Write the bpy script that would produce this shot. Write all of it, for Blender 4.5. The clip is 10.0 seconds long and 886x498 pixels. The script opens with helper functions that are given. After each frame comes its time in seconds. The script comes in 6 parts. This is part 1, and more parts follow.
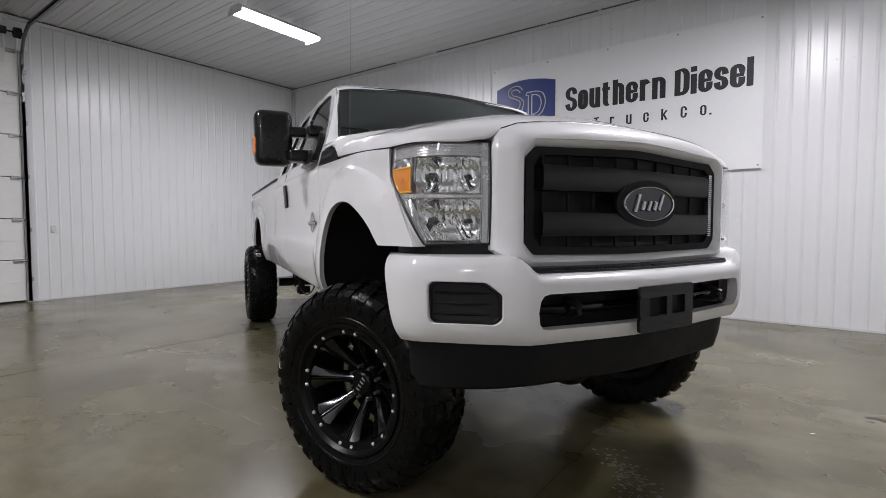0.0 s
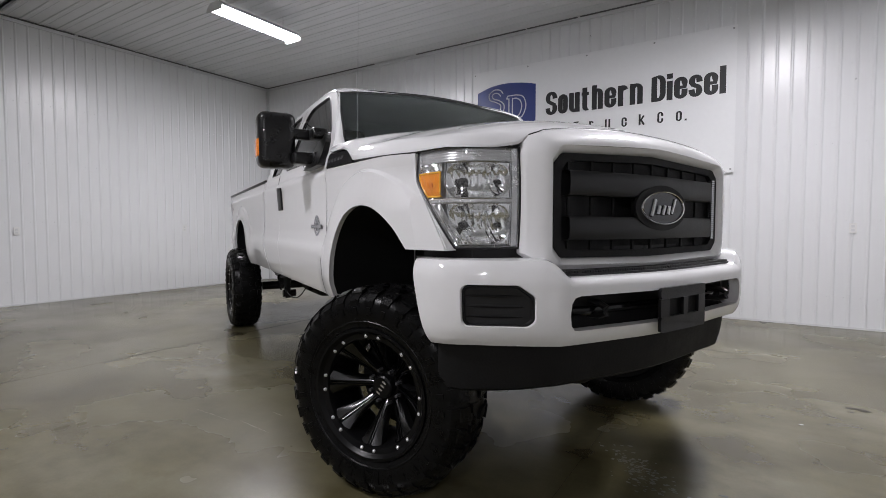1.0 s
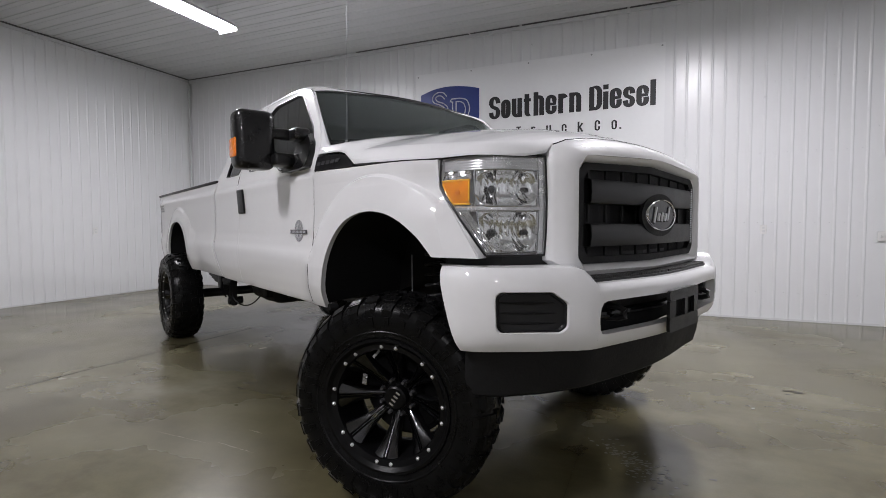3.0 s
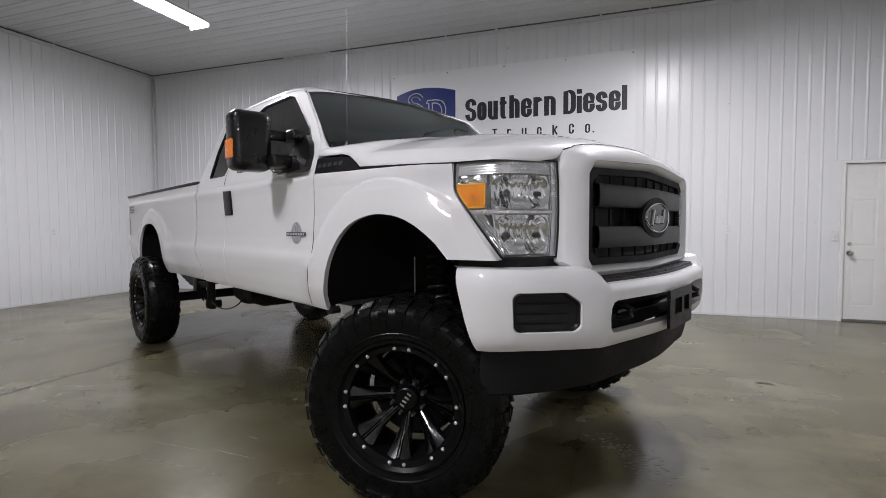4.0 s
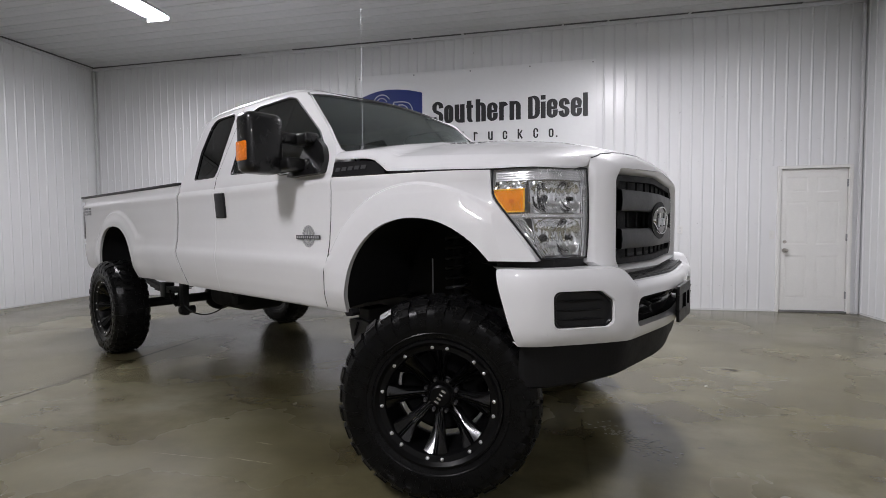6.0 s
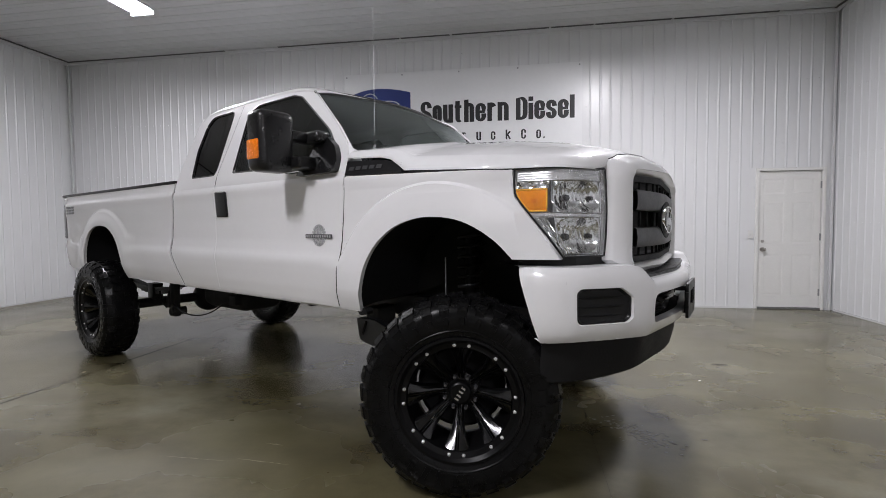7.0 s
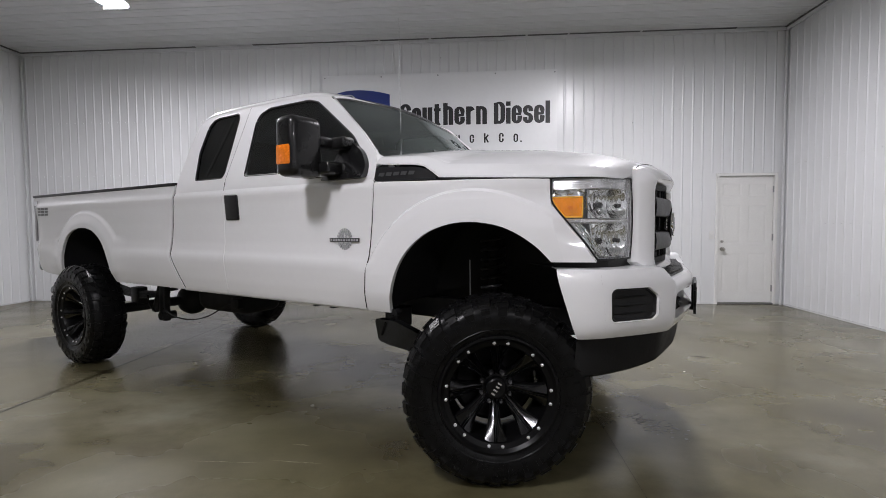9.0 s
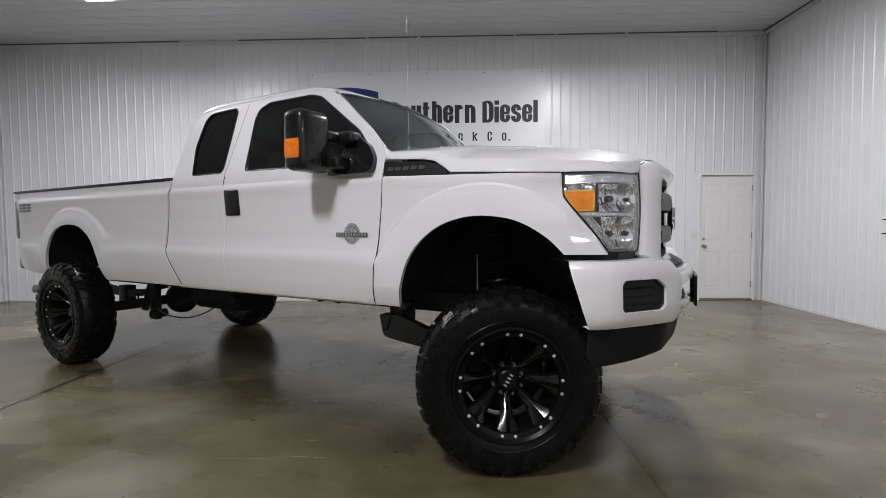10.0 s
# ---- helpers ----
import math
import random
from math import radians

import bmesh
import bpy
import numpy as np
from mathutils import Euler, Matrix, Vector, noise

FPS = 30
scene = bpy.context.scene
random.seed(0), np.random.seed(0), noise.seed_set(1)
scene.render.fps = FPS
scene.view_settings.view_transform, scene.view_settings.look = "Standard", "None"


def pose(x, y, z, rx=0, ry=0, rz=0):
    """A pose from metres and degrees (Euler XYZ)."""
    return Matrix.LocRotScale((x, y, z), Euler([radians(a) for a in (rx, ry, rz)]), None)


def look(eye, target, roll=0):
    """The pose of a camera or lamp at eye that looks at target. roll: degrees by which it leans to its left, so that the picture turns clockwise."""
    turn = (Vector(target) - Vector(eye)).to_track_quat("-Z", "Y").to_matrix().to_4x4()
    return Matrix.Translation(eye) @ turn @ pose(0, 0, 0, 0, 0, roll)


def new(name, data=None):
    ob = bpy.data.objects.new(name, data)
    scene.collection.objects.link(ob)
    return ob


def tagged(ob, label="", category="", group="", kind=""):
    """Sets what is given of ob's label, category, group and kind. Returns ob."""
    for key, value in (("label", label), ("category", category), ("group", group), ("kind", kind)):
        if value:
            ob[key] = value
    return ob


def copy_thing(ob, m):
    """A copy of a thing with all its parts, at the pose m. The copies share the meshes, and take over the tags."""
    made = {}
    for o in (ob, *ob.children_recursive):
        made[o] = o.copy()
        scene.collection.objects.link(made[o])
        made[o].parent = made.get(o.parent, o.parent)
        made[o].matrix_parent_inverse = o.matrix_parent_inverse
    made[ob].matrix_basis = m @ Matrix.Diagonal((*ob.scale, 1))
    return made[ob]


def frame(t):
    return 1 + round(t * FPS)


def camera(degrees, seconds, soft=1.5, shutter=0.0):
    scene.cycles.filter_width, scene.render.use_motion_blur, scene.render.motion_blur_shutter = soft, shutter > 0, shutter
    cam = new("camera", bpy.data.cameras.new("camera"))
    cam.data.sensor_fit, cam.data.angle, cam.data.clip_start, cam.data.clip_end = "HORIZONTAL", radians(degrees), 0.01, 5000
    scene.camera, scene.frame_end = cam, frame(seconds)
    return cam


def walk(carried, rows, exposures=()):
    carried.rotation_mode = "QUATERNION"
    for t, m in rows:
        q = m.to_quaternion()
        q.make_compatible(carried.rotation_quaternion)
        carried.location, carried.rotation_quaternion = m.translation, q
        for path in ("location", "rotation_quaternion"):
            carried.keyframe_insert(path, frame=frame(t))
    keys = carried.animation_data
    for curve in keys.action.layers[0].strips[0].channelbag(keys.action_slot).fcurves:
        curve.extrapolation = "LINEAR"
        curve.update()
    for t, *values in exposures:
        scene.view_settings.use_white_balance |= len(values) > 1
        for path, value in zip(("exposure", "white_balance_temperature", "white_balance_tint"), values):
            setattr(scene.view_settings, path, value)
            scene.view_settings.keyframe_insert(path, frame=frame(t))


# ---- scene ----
cam = camera(84.0, 10.0, soft=0.65)
PATH = [
    (0, (0.141, 0.121, 1.18), (-1.043, 1.73, 1.083), 0.1),
    (0.5, (0.049, 0.037, 1.177), (-1.096, 1.674, 1.084), 0.1),
    (1, (-0.041, -0.033, 1.191), (-1.116, 1.651, 1.099), -0.0),
    (1.5, (-0.123, -0.076, 1.205), (-1.114, 1.658, 1.113), -0.1),
    (2, (-0.216, -0.118, 1.213), (-1.134, 1.656, 1.12), -0.1),
    (2.5, (-0.322, -0.168, 1.217), (-1.176, 1.638, 1.124), -0.1),
    (4, (-0.596, -0.317, 1.232), (-1.247, 1.572, 1.14), -0.2),
    (4.5, (-0.685, -0.39, 1.239), (-1.279, 1.518, 1.148), -0.3),
    (5, (-0.775, -0.445, 1.247), (-1.307, 1.48, 1.157), -0.3),
    (5.5, (-0.864, -0.479, 1.248), (-1.342, 1.461, 1.157), -0.4),
    (7, (-1.157, -0.576, 1.244), (-1.488, 1.394, 1.151), -0.4),
    (7.5, (-1.248, -0.606, 1.257), (-1.531, 1.371, 1.164), -0.4),
    (8, (-1.347, -0.656, 1.271), (-1.586, 1.327, 1.178), -0.4),
    (8.5, (-1.444, -0.705, 1.277), (-1.64, 1.283, 1.184), -0.4),
    (9, (-1.539, -0.745, 1.272), (-1.688, 1.247, 1.176), -0.4),
    (9.5, (-1.617, -0.771, 1.252), (-1.719, 1.224, 1.156), -0.5),
    (10, (-1.707, -0.78, 1.242), (-1.769, 1.217, 1.145), -0.4),
]
walk(cam, [(t, look(eye, target, roll)) for t, eye, target, roll in PATH])

# ---- world, lamps, exposure ----
world = bpy.data.worlds.new("night_outside")
world.use_nodes = True
scene.world = world
world.node_tree.nodes["Background"].inputs[1].default_value = 0.3

# ---- materials ----


def mat(name, color, rough=0.5, metal=0.0, coat=0.0, spec=0.5, vary=0.0, scale=8.0, bump=0.0, bscale=60.0, stretch=(1, 1, 1)):
    """A principled surface with colour variation at two scales and fine relief."""
    m = bpy.data.materials.new(name)
    m.use_nodes = True
    nt = m.node_tree
    b = nt.nodes["Principled BSDF"]
    b.inputs["Base Color"].default_value = (*color, 1)
    b.inputs["Roughness"].default_value = rough
    b.inputs["Metallic"].default_value = metal
    b.inputs["Coat Weight"].default_value = coat
    b.inputs["Coat Roughness"].default_value = 0.03
    b.inputs["Specular IOR Level"].default_value = spec
    if vary or bump:
        tc = nt.nodes.new("ShaderNodeTexCoord")
        mp = nt.nodes.new("ShaderNodeMapping")
        mp.inputs["Scale"].default_value = stretch
        nt.links.new(tc.outputs["Object"], mp.inputs["Vector"])
    if vary:
        n1 = nt.nodes.new("ShaderNodeTexNoise")
        n1.inputs["Scale"].default_value, n1.inputs["Detail"].default_value = scale, 6
        n2 = nt.nodes.new("ShaderNodeTexNoise")
        n2.inputs["Scale"].default_value, n2.inputs["Detail"].default_value = scale * 9, 4
        nt.links.new(mp.outputs[0], n1.inputs["Vector"])
        nt.links.new(mp.outputs[0], n2.inputs["Vector"])
        ad = nt.nodes.new("ShaderNodeMath")
        ad.operation = "ADD"
        nt.links.new(n1.outputs["Fac"], ad.inputs[0])
        nt.links.new(n2.outputs["Fac"], ad.inputs[1])
        rm = nt.nodes.new("ShaderNodeMapRange")
        rm.inputs["From Min"].default_value, rm.inputs["From Max"].default_value = 0.6, 1.4
        rm.inputs["To Min"].default_value, rm.inputs["To Max"].default_value = 1 - vary, 1 + vary
        nt.links.new(ad.outputs[0], rm.inputs["Value"])
        mx = nt.nodes.new("ShaderNodeVectorMath")
        mx.operation = "SCALE"
        mx.inputs[0].default_value = color
        nt.links.new(rm.outputs[0], mx.inputs["Scale"])
        nt.links.new(mx.outputs[0], b.inputs["Base Color"])
        rr = nt.nodes.new("ShaderNodeMapRange")
        rr.inputs["From Min"].default_value, rr.inputs["From Max"].default_value = 0.6, 1.4
        rr.inputs["To Min"].default_value, rr.inputs["To Max"].default_value = rough * (1 - min(0.2, vary * 3)), min(1, rough * (1 + min(0.2, vary * 3)))
        nt.links.new(ad.outputs[0], rr.inputs["Value"])
        nt.links.new(rr.outputs[0], b.inputs["Roughness"])
    if bump:
        n3 = nt.nodes.new("ShaderNodeTexNoise")
        n3.inputs["Scale"].default_value, n3.inputs["Detail"].default_value = bscale, 5
        nt.links.new(mp.outputs[0], n3.inputs["Vector"])
        bp = nt.nodes.new("ShaderNodeBump")
        bp.inputs["Strength"].default_value, bp.inputs["Distance"].default_value = bump, 0.004
        nt.links.new(n3.outputs["Fac"], bp.inputs["Height"])
        nt.links.new(bp.outputs[0], b.inputs["Normal"])
    return m


def glass(name, tint, gloss=0.02, ior=1.5, shine=(1, 1, 1), haze=0.0):
    """A tinted pane: light passes with the tint, the surface mirrors by Fresnel."""
    m = bpy.data.materials.new(name)
    m.use_nodes = True
    nt = m.node_tree
    nt.nodes.remove(nt.nodes["Principled BSDF"])
    out = nt.nodes["Material Output"]
    tr = nt.nodes.new("ShaderNodeBsdfTransparent")
    tr.inputs[0].default_value = (*tint, 1)
    gl = nt.nodes.new("ShaderNodeBsdfGlossy")
    gl.inputs["Roughness"].default_value = gloss
    lw = nt.nodes.new("ShaderNodeLayerWeight")
    lw.inputs["Blend"].default_value = 0.5
    pw = nt.nodes.new("ShaderNodeMath")
    pw.operation, pw.inputs[1].default_value = "POWER", 5.0
    nt.links.new(lw.outputs["Facing"], pw.inputs[0])
    fr = nt.nodes.new("ShaderNodeMapRange")
    fr.inputs["To Min"].default_value, fr.inputs["To Max"].default_value = ((ior - 1) / (ior + 1)) ** 2, 1.0
    nt.links.new(pw.outputs[0], fr.inputs["Value"])
    gl.inputs["Color"].default_value = (*shine, 1)
    mix = nt.nodes.new("ShaderNodeMixShader")
    nt.links.new(fr.outputs[0], mix.inputs[0])
    nt.links.new(tr.outputs[0], mix.inputs[1])
    nt.links.new(gl.outputs[0], mix.inputs[2])
    last = mix
    if haze:
        df = nt.nodes.new("ShaderNodeBsdfDiffuse")
        df.inputs[0].default_value = (0.8, 0.8, 0.8, 1)
        last = nt.nodes.new("ShaderNodeMixShader")
        last.inputs[0].default_value = haze
        nt.links.new(mix.outputs[0], last.inputs[1])
        nt.links.new(df.outputs[0], last.inputs[2])
    nt.links.new(last.outputs[0], out.inputs[0])
    return m


def glow(name, color, strength):
    m = bpy.data.materials.new(name)
    m.use_nodes = True
    b = m.node_tree.nodes["Principled BSDF"]
    b.inputs["Base Color"].default_value = (0.8, 0.8, 0.8, 1)
    b.inputs["Emission Color"].default_value = (*color, 1)
    b.inputs["Emission Strength"].default_value = strength
    return m


def concrete():
    """Sealed grey-olive concrete: broad clouds, dark stains, scuffs, a patchy sheen."""
    m = bpy.data.materials.new("sealed_concrete")
    m.use_nodes = True
    nt = m.node_tree
    b = nt.nodes["Principled BSDF"]
    tc = nt.nodes.new("ShaderNodeTexCoord")

    def noise_tex(scale, detail, rough=0.55, dist=0.0, stretch=(1, 1, 1)):
        mp = nt.nodes.new("ShaderNodeMapping")
        mp.inputs["Scale"].default_value = stretch
        nt.links.new(tc.outputs["Object"], mp.inputs[0])
        n = nt.nodes.new("ShaderNodeTexNoise")
        n.inputs["Scale"].default_value, n.inputs["Detail"].default_value = scale, detail
        n.inputs["Roughness"].default_value, n.inputs["Distortion"].default_value = rough, dist
        nt.links.new(mp.outputs[0], n.inputs["Vector"])
        return n.outputs["Fac"]

    def ramp(src, stops):
        r = nt.nodes.new("ShaderNodeValToRGB")
        e = r.color_ramp.elements
        while len(e) < len(stops):
            e.new(0.5)
        for el, (p, c) in zip(e, stops):
            el.position, el.color = p, (*c, 1)
        nt.links.new(src, r.inputs[0])
        return r.outputs[0]

    def blend(kind, fac, a, c):
        x = nt.nodes.new("ShaderNodeMix")
        x.data_type, x.blend_type = "RGBA", kind
        if isinstance(fac, float):
            x.inputs[0].default_value = fac
        else:
            nt.links.new(fac, x.inputs[0])
        nt.links.new(a, x.inputs[6])
        nt.links.new(c, x.inputs[7])
        return x.outputs[2]

    base = ramp(noise_tex(0.6, 5, 0.5, 0.0, (1, 1.2, 1)), [(0.32, (0.078, 0.068, 0.033)), (0.47, (0.112, 0.101, 0.056)), (0.58, (0.134, 0.124, 0.078)), (0.72, (0.168, 0.158, 0.114))])
    cloud = ramp(noise_tex(1.8, 5, 0.5, 0.0, (1, 1.6, 1)), [(0.28, (0.62, 0.58, 0.50)), (0.50, (0.98, 0.97, 0.95)), (0.72, (1.24, 1.25, 1.27))])
    smudge = ramp(noise_tex(3.1, 5, 0.6, 0.0), [(0.20, (0.66, 0.63, 0.56)), (0.44, (1, 1, 1)), (1.0, (1, 1, 1))])
    mottle = ramp(noise_tex(11, 5, 0.6), [(0.3, (0.94, 0.94, 0.93)), (0.7, (1.05, 1.05, 1.05))])
    grain = ramp(noise_tex(70, 4, 0.7), [(0.25, (0.93, 0.93, 0.93)), (0.7, (1.04, 1.04, 1.04))])
    c = base
    for layer in (cloud, smudge, mottle, grain):
        c = blend("MULTIPLY", 1.0, c, layer)
    wob = nt.nodes.new("ShaderNodeVectorMath")
    wob.operation = "MULTIPLY_ADD"
    wn = nt.nodes.new("ShaderNodeTexNoise")
    wn.inputs["Scale"].default_value, wn.inputs["Detail"].default_value = 3.0, 6
    nt.links.new(tc.outputs["Object"], wn.inputs["Vector"])
    nt.links.new(wn.outputs["Color"], wob.inputs[0])
    wob.inputs[1].default_value = (0.5, 0.5, 0.0)
    nt.links.new(tc.outputs["Object"], wob.inputs[2])
    # dirt gathered along the sawn joints
    sp = nt.nodes.new("ShaderNodeSeparateXYZ")
    nt.links.new(wob.outputs[0], sp.inputs[0])
    for jx, ink in ((-4.60, 0.36), (-0.52, 0.74)):
        d = nt.nodes.new("ShaderNodeMath")
        d.operation = "SUBTRACT"
        sx = nt.nodes.new("ShaderNodeSeparateXYZ")
        nt.links.new(tc.outputs["Object"], sx.inputs[0])
        near = nt.nodes.new("ShaderNodeMix")
        near.inputs[0].default_value = 0.05
        nt.links.new(sx.outputs[0], near.inputs[2])
        nt.links.new(sp.outputs[0], near.inputs[3])
        nt.links.new(near.outputs[0], d.inputs[0])
        d.inputs[1].default_value = jx - 0.2375
        ab = nt.nodes.new("ShaderNodeMath")
        ab.operation = "ABSOLUTE"
        nt.links.new(d.outputs[0], ab.inputs[0])
        worn = ramp(noise_tex(0.9, 3, 0.5, 0.0), [(0.38, (0.2, 0.2, 0.2)), (0.52, (1, 1, 1))])
        c = blend("MULTIPLY", worn, c, ramp(ab.outputs[0], [(0.0, (ink, ink * 0.97, ink * 0.9)), (0.014, (ink * 1.2, ink * 1.17, ink * 1.1)), (0.030, (0.96, 0.95, 0.93)), (0.08, (1, 1, 1))]))
    nt.links.new(c, b.inputs["Base Color"])
    rg = nt.nodes.new("ShaderNodeMapRange")
    rg.inputs["From Min"].default_value, rg.inputs["From Max"].default_value = 0.3, 0.7
    rg.inputs["To Min"].default_value, rg.inputs["To Max"].default_value = 0.15, 0.34
    nt.links.new(noise_tex(0.9, 4, 0.5, 0.0), rg.inputs["Value"])
    nt.links.new(rg.outputs[0], b.inputs["Roughness"])
    b.inputs["Specular IOR Level"].default_value = 0.58
    bp = nt.nodes.new("ShaderNodeBump")
    bp.inputs["Strength"].default_value, bp.inputs["Distance"].default_value = 0.03, 0.002
    nt.links.new(noise_tex(5, 3, 0.5), bp.inputs["Height"])
    nt.links.new(bp.outputs[0], b.inputs["Normal"])
    return m


WHITE = mat("white_paint", (0.80, 0.80, 0.81), 0.5, coat=1.0, spec=0.2, vary=0.012, scale=3)
BLACK = mat("black_plastic", (0.008, 0.008, 0.009), 0.42, spec=0.35, vary=0.15, scale=20, bump=0.1, bscale=400)
SATIN = mat("satin_black_paint", (0.010, 0.0103, 0.011), 0.42, spec=0.35, vary=0.1, scale=12)
WHEELBLACK = mat("wheel_black_paint", (0.0035, 0.0035, 0.0038), 0.34, spec=0.16, vary=0.1, scale=25)
MIRRORBLACK = mat("smooth_black_plastic", (0.006, 0.006, 0.0065), 0.3, spec=0.3, coat=0.35, vary=0.1, scale=14)
GLOSSY = mat("gloss_black_paint", (0.004, 0.004, 0.0045), 0.16, spec=0.3, coat=0.15)
LINKGREY = mat("link_arm_paint", (0.045, 0.047, 0.051), 0.4, spec=0.4, vary=0.3, scale=12, bump=0.1, bscale=80)
CHARCOAL = mat("charcoal_bar_paint", (0.013, 0.0135, 0.015), 0.38, spec=0.32, vary=0.06, scale=10)
DARK = mat("dark_underbody", (0.008, 0.008, 0.0086), 0.65, spec=0.24, vary=0.3, scale=14, bump=0.2, bscale=90)
STEELDK = mat("chassis_steel", (0.012, 0.012, 0.013), 0.5, metal=0.3, vary=0.35, scale=15, bump=0.2, bscale=120)
RUBBER = mat("tyre_rubber", (0.0045, 0.0045, 0.0047), 0.29, spec=0.14, vary=0.25, scale=18, bump=0.12, bscale=160)
MILLED = mat("black_chrome", (0.075, 0.075, 0.078), 0.2, metal=1.0, vary=0.05, scale=30)
CHROME = mat("chrome", (0.8, 0.8, 0.82), 0.08, metal=1.0)
SILVER = mat("silver_badge", (0.6, 0.61, 0.63), 0.25, metal=0.9)
ORANGE = mat("orange_marker", (0.80, 0.20, 0.008), 0.25, coat=0.4, vary=0.3, scale=60)
AMBER = mat("amber_plastic", (0.93, 0.30, 0.004), 0.25, spec=0.4, coat=0.3, vary=0.35, scale=22)
AMBERRIM = mat("amber_plastic_rim", (1.0, 0.52, 0.03), 0.2, spec=0.5, coat=0.5)
REDLENS = mat("red_lens", (0.03, 0.004, 0.005), 0.15, coat=0.5)
BLUEBADGE = mat("badge_blue", (0.012, 0.015, 0.024), 0.25, spec=0.4, coat=0.15)
REFLECT = mat("lamp_reflector", (0.93, 0.935, 0.94), 0.17, metal=1.0)
HOUSING = mat("lamp_housing", (0.78, 0.78, 0.79), 0.25, metal=0.6, vary=0.2, scale=20)
GREYBAR = mat("grey_lettering", (0.10, 0.10, 0.105), 0.35, metal=0.5)
BOLTMET = mat("bolt_zinc", (0.85, 0.85, 0.86), 0.35, metal=0.7)
LENS = glass("clear_lens", (0.93, 0.94, 0.95), 0.03, 1.48, haze=0.04)
TINT = glass("privacy_glass", (0.10, 0.11, 0.11))
DOORGLASS = glass("door_glass", (0.38, 0.405, 0.40))
WSHIELD = glass("windscreen_glass", (0.76, 0.79, 0.785), 0.02, 1.52, (0.93, 1.0, 0.99))
INTERIOR = mat("interior_grey", (0.035, 0.036, 0.037), 0.7, vary=0.2, scale=12, bump=0.2, bscale=200)
CONCRETE = concrete()
SHEET = mat("white_steel_sheet", (0.70, 0.71, 0.72), 0.29, vary=0.015, scale=1.3, bump=0.008, bscale=6, stretch=(1, 1, 0.3))
# the white wall steel again, darkened in colour for the ceiling's lack of uplight
CEILSHEET = mat("shaded_ceiling_steel", (0.56, 0.57, 0.58), 0.38, vary=0.03, scale=1.1)
TRIM = mat("white_trim_steel", (0.6, 0.61, 0.62), 0.35, vary=0.05, scale=4)
GAP = mat("dark_gap", (0.13, 0.13, 0.13), 0.8, vary=0.3, scale=30)
DOORPAINT = mat("door_paint", (0.74, 0.74, 0.72), 0.4, vary=0.03, scale=5, bump=0.06, bscale=40)
BANNER = mat("banner_vinyl", (0.75, 0.76, 0.77), 0.36, vary=0.02, scale=2)
INK = mat("black_print", (0.014, 0.0145, 0.016), 0.55, vary=0.05, scale=6)
BLUE = mat("blue_print", (0.012, 0.03, 0.17), 0.4, vary=0.06, scale=6)
SCRAPE = mat("scraped_sealer", (0.30, 0.285, 0.225), 0.5, vary=0.4, scale=60)
FLAKE = mat("flaked_sealer", (0.155, 0.148, 0.118), 0.3, vary=0.4, scale=40)
DIRT = mat("floor_dirt", (0.05, 0.045, 0.032), 0.7, vary=0.4, scale=60)
PALE = mat("pale_print", (0.55, 0.57, 0.6), 0.4, vary=0.03, scale=6)
GALV = mat("galvanised_steel", (0.32, 0.33, 0.34), 0.4, metal=0.8, vary=0.2, scale=20)
PLASTICW = mat("white_plastic", (0.7, 0.7, 0.69), 0.4, vary=0.03, scale=9)
TUBE = glow("lamp_diffuser", (0.972, 0.945, 1.0), 152.0)
BRASS = mat("satin_nickel", (0.45, 0.43, 0.4), 0.3, metal=1.0)

# ---- mesh helpers ----
YC = 1.036


def put_mesh(name, bm, material, smooth=35):
    me = bpy.data.meshes.new(name)
    bmesh.ops.recalc_face_normals(bm, faces=bm.faces)
    bm.to_mesh(me)
    bm.free()
    me.materials.append(material)
    if smooth:
        for p in me.polygons:
            p.use_smooth = True
        me.set_sharp_from_angle(angle=radians(smooth))
    return me


def part(name, bm, material, parent, label="", smooth=35, at=None):
    """One mesh object under a thing or under a part."""
    ob = new(name, put_mesh(name, bm, material, smooth))
    ob.parent = parent
    if at is not None:
        ob.matrix_basis = at
    if label:
        ob["label"] = label
    return ob


def thing(name, label, category, m=None, group="", kind=""):
    ob = new(name)
    if m is not None:
        ob.matrix_basis = m
    return tagged(ob, label, category, group, kind)


def solo(name, bm, material, label, category, m=None, group="", kind="", smooth=35):
    ob = new(name, put_mesh(name, bm, material, smooth))
    if m is not None:
        ob.matrix_basis = m
    return tagged(ob, label, category, group, kind)


def piece(name, me, parent, m):
    ob = new(name, me)
    ob.parent = parent
    ob.matrix_basis = m
    return ob


def box(bm, x0, x1, y0, y1, z0, z1, bevel=0.0, seg=2):
    r = bmesh.ops.create_cube(bm, size=1.0, matrix=Matrix.Translation(((x0 + x1) / 2, (y0 + y1) / 2, (z0 + z1) / 2)) @ Matrix.Diagonal((x1 - x0, y1 - y0, z1 - z0, 1)))
    if bevel:
        vs = set(r["verts"])
        es = [e for e in bm.edges if e.verts[0] in vs and e.verts[1] in vs]
        bmesh.ops.bevel(bm, geom=es, offset=bevel, segments=seg, profile=0.5, affect="EDGES")


def cyl(bm, r, p, q, seg=20, r2=None):
    """A closed rod from p to q."""
    p, q = Vector(p), Vector(q)
    d = q - p
    m = Matrix.Translation((p + q) / 2) @ d.to_track_quat("Z", "Y").to_matrix().to_4x4()
    bmesh.ops.create_cone(bm, cap_ends=True, segments=seg, radius1=r, radius2=r if r2 is None else r2, depth=d.length, matrix=m)


